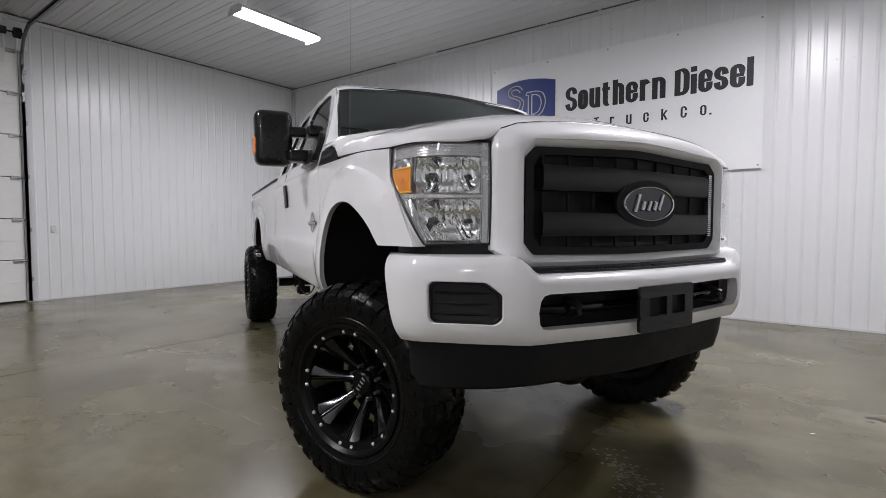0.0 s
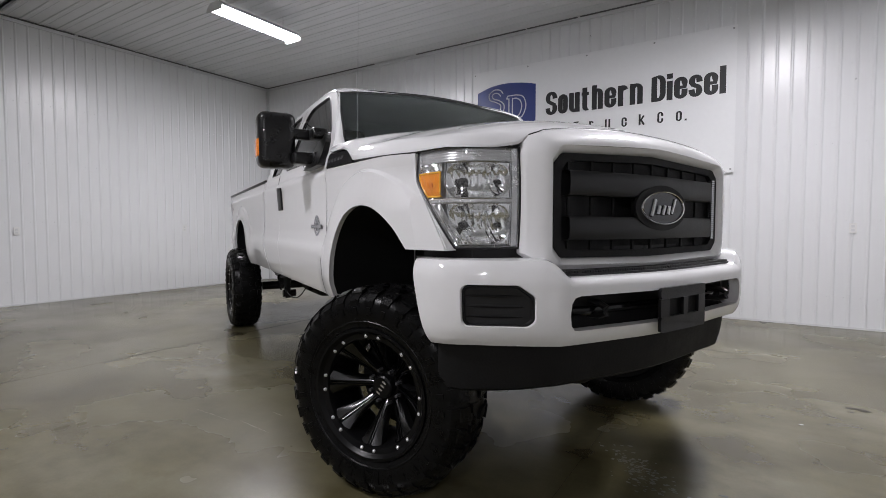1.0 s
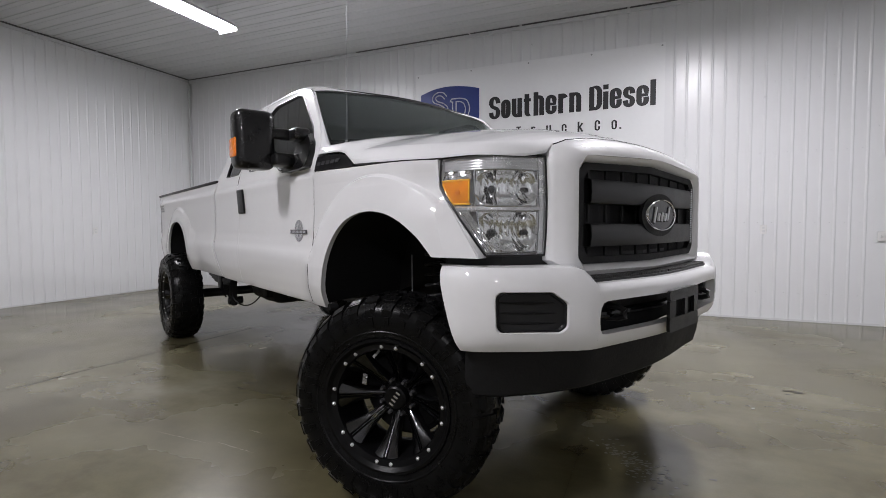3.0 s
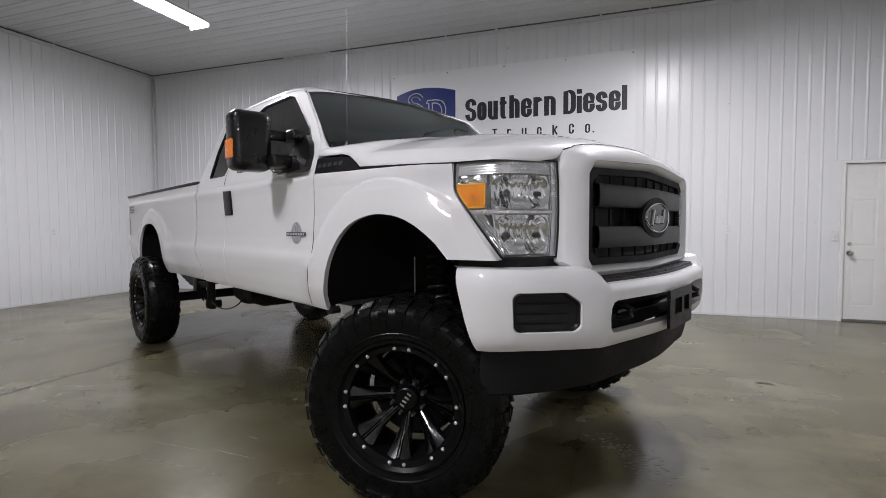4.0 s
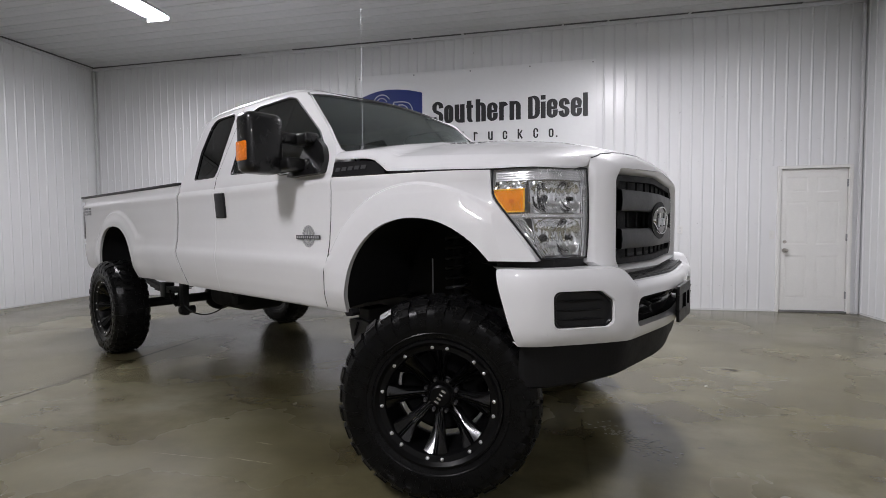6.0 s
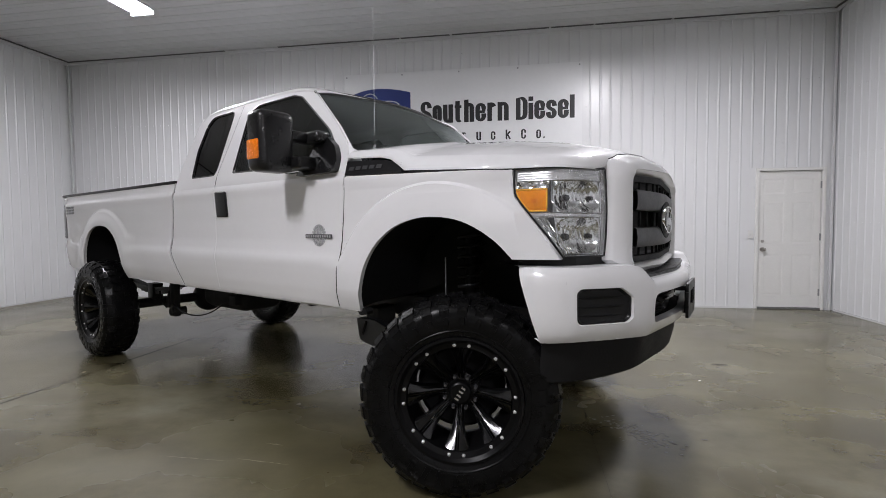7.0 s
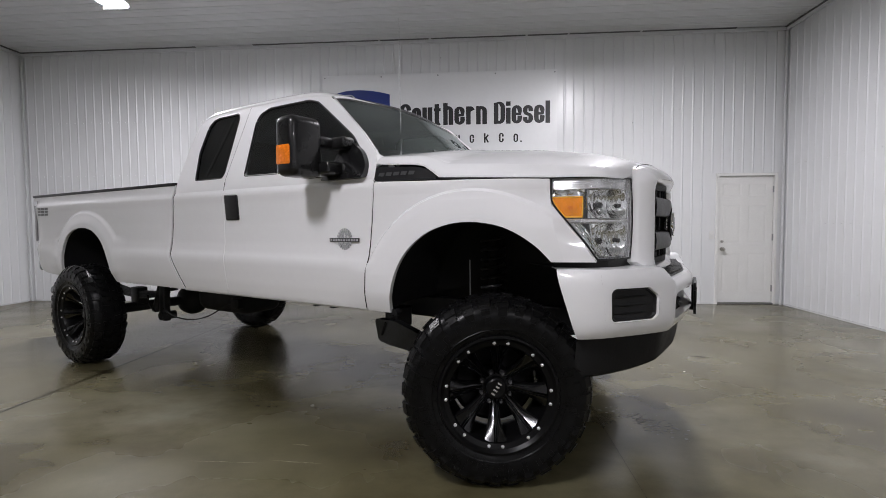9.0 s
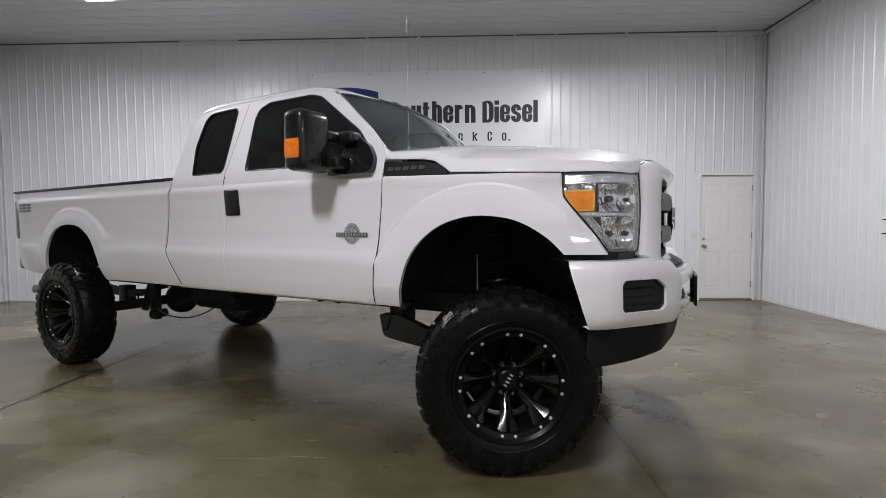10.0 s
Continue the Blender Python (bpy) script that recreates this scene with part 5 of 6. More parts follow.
# streaked strips along the top, the outer edge and between the bowls
bm = bmesh.new()
grid(bm, [[lamp_pt(0.02 + 0.93 * i / 24, z, 0.013 + 0.0008 * (k % 2)) for i in range(25)] for k, z in enumerate([1.436 + 0.0052 * j for j in range(10)])])
grid(bm, [[lamp_pt(0.05 + 0.9 * i / 20, z, 0.010 + d) for i in range(21)] for z, d in ((1.276, 0.006), (1.282, 0.0), (1.291, 0.0), (1.297, 0.006))])
far = mirrored(bm)
part("reflector_strip", bm, HOUSING, heads[0], smooth=15), part("reflector_strip", far, HOUSING, heads[1], smooth=15)
bm = bmesh.new()
grid(bm, [[lamp_pt(table(S0, z) + 0.015 + 0.10 * i / 8, z, 0.014 + 0.003 * (i % 2) + rng.uniform(0, 0.002)) for i in range(9)] for z in [1.118 + 0.012 * j for j in range(16)]])
grid(bm, [[lamp_pt(0.012 + 0.31 * i / 12, z, 0.010 + 0.004 * math.sin(i * 1.3 + k * 0.5) + rng.uniform(0, 0.002)) for i in range(13)] for k, z in enumerate([1.402 + 0.0062 * j for j in range(6)])])
far = mirrored(bm)
part("corner_reflector", bm, REFLECT, heads[0], smooth=0), part("corner_reflector", far, REFLECT, heads[1], smooth=0)
bm = bmesh.new()
grid(bm, [[lamp_pt(q, z, 0.008) for q in (0.935, 0.95, 0.965, 0.985)] for z in (1.115, 1.2, 1.3, 1.4, 1.485)])
far = mirrored(bm)
part("edge_strip", bm, HOUSING, heads[0]), part("edge_strip", far, HOUSING, heads[1])
bm = bmesh.new()
rows = []
for z in [1.306 + 0.092 * k / 8 for k in range(9)]:
    a, b = table(S0, z) + 0.010, 0.305
    rows.append([lamp_pt(a + (b - a) * i / 8, z, 0.008 + 0.006 * smooth01(1.315, 1.306, z)) for i in range(9)])
grid(bm, rows)
far = mirrored(bm)
signals = [part("turn_signal", bm, AMBER, heads[0], "amber turn signal"), part("turn_signal", far, AMBER, heads[1], "amber turn signal")]
bm = bmesh.new()
rim = [r[0] for r in rows] + rows[-1][1:] + [r[-1] for r in reversed(rows[:-1])] + list(reversed(rows[0][:-1]))
tube(bm, rim, 0.0042, 6)
far = mirrored(bm)
part("signal_rim", bm, AMBERRIM, signals[0], "yellow-orange rim"), part("signal_rim", far, AMBERRIM, signals[1], "yellow-orange rim")
bm = bmesh.new()
prism(bm, [(0.165, 1.342), (0.215, 1.342), (0.215, 1.358), (0.165, 1.358)], lambda u, v, d: lamp_pt(u, v, 0.0078 - d), 0.003)
far = mirrored(bm)
part("signal_bulb", bm, ORANGE, signals[0], smooth=0), part("signal_bulb", far, ORANGE, signals[1], smooth=0)

# bumper
BPLAN = resample(curve([(0.275, 0.032), (0.34, 0.036), (0.42, 0.055), (0.50, 0.108), (0.585, 0.205), (0.664, 0.318), (0.714, 0.400), (0.733, 0.452), (0.744, 0.60), (0.757, 0.82), (0.762, YC)], 6), 200)
BL = [0.0]
for a, b in zip(BPLAN, BPLAN[1:]):
    BL.append(BL[-1] + (b - a).length)
UC = BL[-1]


def bump_plan(u):
    f = min(199.999, max(0, u / UC * 200))
    k = int(f)
    p = BPLAN[k].lerp(BPLAN[k + 1], f - k)
    t = (BPLAN[min(k + 2, 200)] - BPLAN[max(k - 1, 0)]).normalized()
    return p, Vector((t.y, -t.x))


def bump_u(y):
    return next(u for u, p in zip(BL, BPLAN) if p.y >= y)


def bump_pt(u, z):
    if u < 0.30:
        u += (1.066 - z) / 0.31 * 0.10 * (1 - u / 0.30)
    p, nrm = bump_plan(u)
    f = (z - 0.905) / 0.16
    q = p - nrm * (0.030 * abs(f) ** 5 + 0.012 * max(0, -f) ** 2)
    low = 0.010 * smooth01(0.35, 0.0, u) * max(0, -f)
    low += 0.064 * smooth01(0.37, 0.48, p.y) * min(1.0, max(0.0, (z - 0.96) / 0.106))
    return Vector((q.x, q.y, z - low))


ZB0, ZB1 = 0.752, 1.066
uf0, uf1 = bump_u(0.108), bump_u(0.338)
ui0 = bump_u(0.446)
bm = bmesh.new()
zz = [ZB0 + (ZB1 - ZB0) * (0.5 - 0.5 * math.cos(math.pi * k / 18)) for k in range(19)]


def bump_cells(u0, u1, n):
    grid(bm, [[bump_pt(u0 + (u1 - u0) * i / n, z) for z in zz] for i in range(n + 1)])


bump_cells(0.0, uf0 - 0.04, 8)
FOG = round_poly([(uf0, 0.842), (uf0 + 0.020, 0.825), (uf1 - 0.026, 0.825), (uf1, 0.846), (uf1, 0.936), (uf1 - 0.062, 0.980), (uf0 + 0.024, 0.980), (uf0 + 0.003, 0.962)], 0.012, 4)
ring(bm, FOG, [(uf0 - 0.04, ZB0)] + [(uf0 - 0.04, z) for z in zz[1:-1]] + [(uf0 - 0.04, ZB1), (uf1 + 0.04, ZB1)] + [(uf1 + 0.04, z) for z in zz[-2:0:-1]] + [(uf1 + 0.04, ZB0)], bump_pt, 8, 80)
bump_cells(uf1 + 0.04, ui0, 3)
ug = [ui0, ui0 + 0.006, ui0 + 0.02, ui0 + 0.045] + [ui0 + 0.045 + (UC - ui0 - 0.045) * k / 20 for k in range(1, 21)]
zt = [0.872, 0.912, 0.932, 0.938] + [0.938] * 20
zl = [0.872, 0.832, 0.814, 0.810] + [0.810] * 20
ruled(bm, list(zip(ug, zt)), [(u, ZB1) for u in ug], 1, 8, bump_pt)
ruled(bm, [(u, ZB0) for u in ug], list(zip(ug, zl)), 1, 6, bump_pt)
bmesh.ops.remove_doubles(bm, verts=bm.verts, dist=3e-4)
# returns of the openings and the top shelf
CFOG = Vector(((uf0 + uf1) / 2, 0.902))


def fog_pt(p, size, deep):
    q = CFOG + (Vector(p) - CFOG) * size
    return bump_pt(*q) - bump_plan(q.x)[1].to_3d() * deep


grid(bm, [[fog_pt(p, 1.03, 0.004), fog_pt(p, 1.0, 0.0008), fog_pt(p, 0.985, 0.002), fog_pt(p, 0.965, 0.008), fog_pt(p, 0.955, 0.05)] for p in list(FOG) + [FOG[0]]])
grid(bm, [[p, p + Vector((-0.05, 0, 0))] for p in [bump_pt(u, z) for u, z in list(zip(ug, zl))[::-1] + list(zip(ug, zt))]])
grid(bm, [[bump_pt(u, ZB1), bump_pt(u, ZB1) + Vector((-0.03, 0.012, 0.006)), bump_pt(u, ZB1) + Vector((-0.13 if u > 0.4 else -0.05 - 0.08 * u / 0.4, 0.05, 0.004))] for u in [UC * k / 60 for k in range(61)]])
grid(bm, [[bump_pt(u, ZB0), bump_pt(u, ZB0) + Vector((-0.04, 0.02, 0.012))] for u in [UC * k / 60 for k in range(61)]])
halfb = mirrored(bm)
me_tmp = bpy.data.meshes.new("bumper_half")
halfb.to_mesh(me_tmp)
bm.from_mesh(me_tmp)
halfb.free()
bpy.data.meshes.remove(me_tmp)
bmesh.ops.remove_doubles(bm, verts=bm.verts, dist=3e-4)
bumper = part("bumper", bm, WHITE, truck, "white painted steel front bumper", 40)
# fog lamp blanks
bm = bmesh.new()
grid(bm, [[fog_pt(p, s, d) for s, d in ((0.958, 0.013), (0.90, 0.011), (0.86, 0.020), (0.30, 0.026), (0.01, 0.026))] for p in list(FOG) + [FOG[0]]])
for z in (0.862, 0.900, 0.938):
    grid(bm, [[bump_pt(uf0 + 0.03 + (uf1 - uf0 - 0.07) * k / 6, z - 0.009) + Vector((-0.026, 0.010, 0)), bump_pt(uf0 + 0.03 + (uf1 - uf0 - 0.07) * k / 6, z) + Vector((-0.020, 0.006, 0)), bump_pt(uf0 + 0.03 + (uf1 - uf0 - 0.07) * k / 6, z + 0.009) + Vector((-0.029, 0.010, 0))] for k in range(7)])
far = mirrored(bm)
part("fog_lamp_blank", bm, BLACK, bumper, "ribbed black blank", 20), part("fog_lamp_blank", far, BLACK, bumper, "ribbed black blank", 20)
# step pad on top of the bumper
bm = bmesh.new()
us = [ui0 - 0.02 + (UC - ui0 + 0.02) * k / 24 for k in range(25)]
up = [bump_u(0.462) + (UC - bump_u(0.462)) * k / 24 for k in range(25)]
rows = [[bump_pt(u, ZB1) + Vector((dx, 0, dz)) for dx, dz in ((-0.018, 0.002), (-0.022, 0.012), (-0.05, 0.016), (-0.145, 0.018))] for u in up]
rows += [[Vector((p.x, 2 * YC - p.y, p.z)) for p in r] for r in reversed(rows[:-1])]
grid(bm, rows)
deepen(bm, (0, 0, -0.014))
part("step_pad", bm, BLACK, bumper, "ribbed black step pad")
bm = bmesh.new()
for k in range(44):
    u = ui0 + 0.02 + (UC - ui0 - 0.02) * k / 44
    p = bump_pt(u, ZB1)
    for q in (p, Vector((p.x, 2 * YC - p.y, p.z))):
        box(bm, q.x - 0.11, q.x - 0.028, q.y - 0.005, q.y + 0.005, p.z + 0.013, p.z + 0.0225)
part("pad_rib", bm, BLACK, bumper, smooth=0)["kind"] = "stuff"
# black filler strip under headlights and grille
bm = bmesh.new()
strip = [lamp_pt(0.02, 1.1, 0.02), lamp_pt(0.3, 1.1, 0.012), lamp_pt(0.6, 1.1, 0.012), lamp_pt(0.8, 1.1, 0.012), lamp_pt(0.97, 1.1, 0.015)] + [Vector((0.56, 0.45, 1.1)), Vector((0.58, YC, 1.1))]
grid(bm, [[Vector((p.x, p.y, 1.066)), Vector((p.x, p.y, 1.108))] for p in strip])
grid(bm, [[Vector((p.x, p.y, 1.072)), Vector((p.x - 0.18, p.y + 0.12, 1.072))] for p in strip])
both("filler_strip", bm, BLACK, bumper, "", 30)
# lower intake: dark back, cross tube, tow hooks
bm = bmesh.new()
rows = [[bump_pt(u, z) + Vector((-0.10, 0, 0)) for z in (0.79, 0.96)] for u in us]
rows += [[Vector((p.x, 2 * YC - p.y, p.z)) for p in r] for r in reversed(rows[:-1])]
grid(bm, rows)
deepen(bm, (-0.02, 0, 0))
part("intake_back", bm, DARK, bumper)
bm = bmesh.new()
tube(bm, [(0.60, 0.47, 0.865), (0.655, 0.60, 0.865), (0.672, YC, 0.865), (0.655, 2 * YC - 0.60, 0.865), (0.60, 2 * YC - 0.47, 0.865)], 0.018, 10)
part("cross_tube", bm, GLOSSY, bumper)
for y, out in ((0.64, 0.0), (2 * YC - 0.62, 0.032)):
    bm = bmesh.new()
    tube(bm, [(0.60, y, 0.90), (0.69 + out, y, 0.895), (0.722 + out, y, 0.882), (0.722 + out, y, 0.862), (0.69 + out, y, 0.850), (0.62, y, 0.845)], 0.014, 8)
    part("tow_hook", bm, STEELDK, bumper)
# number plate bracket with two openings
bm = bmesh.new()
for y0, y1, z0, z1 in ((0.877, 1.197, 0.903, 0.948), (0.877, 1.197, 0.770, 0.831)):
    prism(bm, round_poly([(y0, z0), (y1, z0), (y1, z1), (y0, z1)], 0.016, 4), lambda u, v, d: Vector((0.770 + d, u, v)), 0.014)
for y0, y1 in ((0.877, 0.931), (1.028, 1.061), (1.143, 1.197)):
    box(bm, 0.770, 0.784, y0, y1, 0.831, 0.903)
box(bm, 0.735, 0.772, 0.97, 1.11, 0.78, 0.81, 0.004)
bracket = part("plate_bracket", bm, BLACK, bumper, "empty black number plate bracket", 0)
bm = bmesh.new()
box(bm, 0.760, 0.766, 0.90, 1.175, 0.80, 0.93, 0.002)
part("bracket_back", bm, DARK, bracket, smooth=0)
# black valance below the bumper
bm = bmesh.new()
uv = [0.06 + (UC - 0.06) * k / 30 for k in range(31)]
rows = []
for u in uv:
    p = bump_pt(u, ZB0)
    bot = table([(0.32, 0.538), (0.50, 0.543), (0.62, 0.555), (0.70, 0.573), (0.77, 0.585)], p.x)
    rows.append([Vector((p.x - 0.03, p.y + 0.025, 0.775)), Vector((p.x - 0.035, p.y + 0.03, 0.73)), Vector((p.x - 0.045, p.y + 0.035, (bot + 0.73) / 2)), Vector((p.x - 0.060, p.y + 0.045, bot + 0.018)), Vector((p.x - 0.085, p.y + 0.06, bot))])
rows += [[Vector((p.x, 2 * YC - p.y, p.z)) for p in r] for r in reversed(rows[:-1])]
grid(bm, rows)
deepen(bm, (-0.012, 0, 0.004))
part("valance", bm, DARK, truck, "black plastic lower valance")

# mirrors
bm = bmesh.new()
box(bm, -1.213, -1.060, -0.315, -0.095, 1.548, 1.885, 0.045, 4)
for v in bm.verts:
    v.co.x += 0.05 * (v.co.y + 0.2)
mh = both("mirror", bm, MIRRORBLACK, truck, "large black towing mirror")
for z, r in ((1.760, 0.032), (1.605, 0.036)):
    bm = bmesh.new()
    box(bm, -1.13, -1.06 if z > 1.7 else -0.985, -0.13, 0.055, z - r, z + r, 0.018, 3)
    box(bm, -1.12, -0.97, -0.02, 0.08, z - r * 1.1, z + r * 1.1, 0.02, 3)
    far = mirrored(bm)
    part("mirror_arm", bm, MIRRORBLACK, mh[0]), part("mirror_arm", far, MIRRORBLACK, mh[1])
bm = bmesh.new()
sail = round_poly([(-1.16, 1.540), (-0.822, 1.546), (-0.822, 1.625), (-0.88, 1.705), (-1.0, 1.780), (-1.06, 1.74), (-1.09, 1.62)], 0.03, 3)
prism(bm, sail, lambda u, v, d: Vector((u, upper(v) - 0.035 + d, v)), 0.05)
far = mirrored(bm)
part("mirror_base", bm, MIRRORBLACK, mh[0], smooth=30), part("mirror_base", far, MIRRORBLACK, mh[1], smooth=30)
bm = bmesh.new()
box(bm, -1.192, -1.086, -0.3205, -0.27, 1.612, 1.722, 0.010, 2)
for v in bm.verts:
    v.co.x += 0.05 * (v.co.y + 0.2)
far = mirrored(bm)
part("mirror_signal", bm, ORANGE, mh[0], "orange side marker"), part("mirror_signal", far, ORANGE, mh[1], "orange side marker")
for z0, z1 in ((1.565, 1.66), (1.68, 1.87)):
    bm = bmesh.new()
    box(bm, -1.219, -1.207, -0.295, -0.115, z0, z1, 0.006)
    far = mirrored(bm)
    part("mirror_glass", bm, CHROME, mh[0], smooth=0), part("mirror_glass", far, CHROME, mh[1], smooth=0)

# aerial
bm = bmesh.new()
cyl(bm, 0.010, (-0.692, 0.125, 1.615), (-0.695, 0.165, 1.70), 10, 0.006)
tube(bm, [(-0.695, 0.165, 1.70), (-0.705, 0.173, 2.0), (-0.708, 0.176, 2.15)], 0.0013, 6)
tube(bm, [(-0.708, 0.176, 2.15), (-0.716, 0.183, 2.47)], 0.0008, 6)
part("aerial", bm, GALV, truck, "thin steel whip aerial")

# bed
RARCH = [(-3.79, 0.785), (-3.835, 0.90), (-3.885, 1.02), (-3.985, 1.155), (-4.15, 1.248), (-4.34, 1.272), (-4.53, 1.252), (-4.68, 1.182), (-4.785, 1.045), (-4.83, 0.90), (-4.85, 0.785)]
AR = [tuple(p) for p in curve(RARCH, 3)]
low = [(-2.806, 0.785), (-3.2, 0.785), (-3.6, 0.785)] + AR + [(-5.1, 0.785), (-5.36, 0.80), (-5.48, 0.835), (-5.575, 0.90)]
n = len(AR)
high = [(-2.806, 1.60), (-3.1, 1.60), (-3.5, 1.60)] + [(-3.72 - 1.30 * i / (n - 1), 1.60) for i in range(n)] + [(-5.15, 1.60), (-5.38, 1.60), (-5.48, 1.60), (-5.585, 1.60)]
bm = bmesh.new()
ruled(bm, low, high, 2, 44, on_tail)
deepen(bm, (0, 0.012, 0))
grid(bm, [[on_side(x, z), on_side(x, z) + Vector((0, 0.008, 0.0)), on_side(x, z) + Vector((0, 0.022, 0.002))] for x, z in AR])
for x0, x1, y0, y1, z0, z1 in ((-5.56, -2.81, 0.13, 0.16, 1.34, 1.58), (-5.56, -2.81, 0.02, 0.16, 1.56, 1.592)):
    box(bm, x0, x1, y0, y1, z0, z1)
bed_sides = both("bed_side", bm, WHITE, truck)
bm = bmesh.new()
box(bm, -5.575, -2.81, 0.012, 0.165, 1.597, 1.622, 0.007, 2)
far = mirrored(bm)
part("rail_cap", bm, BLACK, bed_sides[0], "black bed rail cap"), part("rail_cap", far, BLACK, bed_sides[1], "black bed rail cap")
bm = bmesh.new()
box(bm, -5.56, -2.81, 0.50, 2 * YC - 0.50, 0.96, 1.0)
for x0, x1 in ((-5.56, -5.02), (-3.70, -2.81)):
    for y0, y1 in ((0.06, 0.50), (2 * YC - 0.50, 2 * YC - 0.06)):
        box(bm, x0, x1, y0, y1, 0.962, 0.998)
for k in range(7):
    y = 0.55 + k * 0.145
    box(bm, -5.49, -2.82, y, y + 0.06, 1.0, 1.012)
box(bm, -2.84, -2.81, 0.10, 2 * YC - 0.10, 0.96, 1.58, 0.006)
part("bed_floor", bm, WHITE, truck, smooth=0)
bm = bmesh.new()
box(bm, -5.605, -5.555, 0.10, 2 * YC - 0.10, 0.97, 1.605, 0.012, 3)
box(bm, -5.615, -5.60, 0.30, 2 * YC - 0.30, 1.08, 1.46, 0.006)
part("tailgate", bm, WHITE, truck)
bm = bmesh.new()
box(bm, -5.610, -5.525, 0.030, 0.11, 1.13, 1.52, 0.012, 2)
both("tail_light", bm, REDLENS, truck, "red tail light")
bm = bmesh.new()
box(bm, -5.77, -5.60, 0.10, 2 * YC - 0.10, 0.80, 0.95, 0.03, 3)
part("rear_bumper", bm, GLOSSY, truck)
bm = bmesh.new()
box(bm, -5.66, -5.30, YC - 0.04, YC + 0.04, 0.62, 0.70, 0.005)
box(bm, -5.60, -5.54, 0.45, 2 * YC - 0.45, 0.68, 0.76, 0.008)
part("tow_hitch", bm, STEELDK, truck, smooth=0)
# off-road badge on the bed sides, as slanted grey bars
bm = bmesh.new()
y = sy(-5.2, 1.45) - 0.001
for x, w in ((-5.44, 0.075), (-5.35, 0.085), (-5.25, 0.08)):
    for z0, z1 in ((1.402, 1.424), (1.432, 1.454), (1.462, 1.484)):
        prism(bm, [(x + (z0 - 1.40) * 0.3, z0), (x + w + (z0 - 1.40) * 0.3, z0), (x + w + (z1 - 1.40) * 0.3, z1), (x + (z1 - 1.40) * 0.3, z1)], lambda u, v, d: Vector((u, sy(u, v) - 0.0015 - d, v)), 0.0012)
part("badge_decal", bm, GREYBAR, bed_sides[0], "grey slanted badge bars", 0)
# cab back with its window
bm = bmesh.new()
ring(bm, round_poly([(0.45, 1.66), (2 * YC - 0.45, 1.66), (2 * YC - 0.52, 2.06), (0.52, 2.06)], 0.05), [(0.035, 0.82), (2 * YC - 0.035, 0.82), (2 * YC - 0.03, 1.6), (2 * YC - 0.20, 2.03), (2 * YC - 0.25, 2.14), (0.25, 2.14), (0.20, 2.03), (0.03, 1.6)], lambda u, v: Vector((-2.785 - 0.02 * (1 - ((u - YC) / YC) ** 2), u, v)), 3, 60)
deepen(bm, (0.02, 0, 0))
part("cab_back", bm, WHITE, truck)
bm = bmesh.new()
box(bm, -2.80, -2.795, 0.43, 2 * YC - 0.43, 1.64, 2.08)
part("rear_window", bm, TINT, truck, "dark tinted rear window", 0).visible_shadow = False

# dark tube standing in for the shade in the joint between cab and bed
bm = bmesh.new()
tube(bm, [on_tail(-2.7945, 0.80 + 0.80 * k / 40) + Vector((0, 0.014, 0)) for k in range(41)], 0.011, 6)
both("body_joint_seal", bm, DARK, truck)
bm = bmesh.new()
tube(bm, [on_side(-0.7635 - 0.0835 * (1.60 - z) / 0.80, z) + Vector((0, 0.006, 0)) for z in [0.80 + 0.80 * k / 40 for k in range(41)]], 0.0062, 6)
both("door_seal", bm, DARK, truck)
bm = bmesh.new()
tube(bm, [on_side(-2.168, z) + Vector((0, 0.005, 0)) for z in [1.50 + 0.66 * k / 24 for k in range(25)]], 0.0055, 6)
both("half_door_seal", bm, DARK, truck)

# wheel housings
for arch, deep, nm in ((AF, 0.50, "front_wheel_liner"), (AR, 0.46, "rear_wheel_liner")):
    bm = bmesh.new()
    cx = sum(p[0] for p in arch) / len(arch)
    big = [Vector((cx + (x - cx) * 1.03, z + 0.018)) for x, z in arch]
    grid(bm, [[Vector((p.x, sy(p.x, p.y) + 0.014, p.y)), Vector((p.x, 0.28, p.y + 0.03)), Vector((p.x, deep, p.y + 0.03))] for p in big])
    bm.faces.new([bm.verts.new((p.x, deep, p.y + 0.03)) for p in big])
    both(nm, bm, DARK, truck, "", 60)

# ---- wheels ----
wheel_bm = bmesh.new()
lathe(wheel_bm, [(0.262, -0.130), (0.278, -0.147), (0.290, -0.146), (0.294, -0.134), (0.288, -0.118), (0.262, -0.118), (0.255, -0.122), (0.243, -0.120), (0.238, -0.112), (0.233, -0.06), (0.222, 0.04), (0.222, 0.08), (0.250, 0.12), (0.292, 0.13)], 64)
wheel = part("wheel", wheel_bm, WHEELBLACK, truck, "gloss black twin-spoke wheel with silver ring bolts")
bm = bmesh.new()
lathe(bm, [(0.240, -0.1225), (0.262, -0.131), (0.275, -0.135)], 64)
part("bead_ring", bm, WHEELBLACK, wheel)
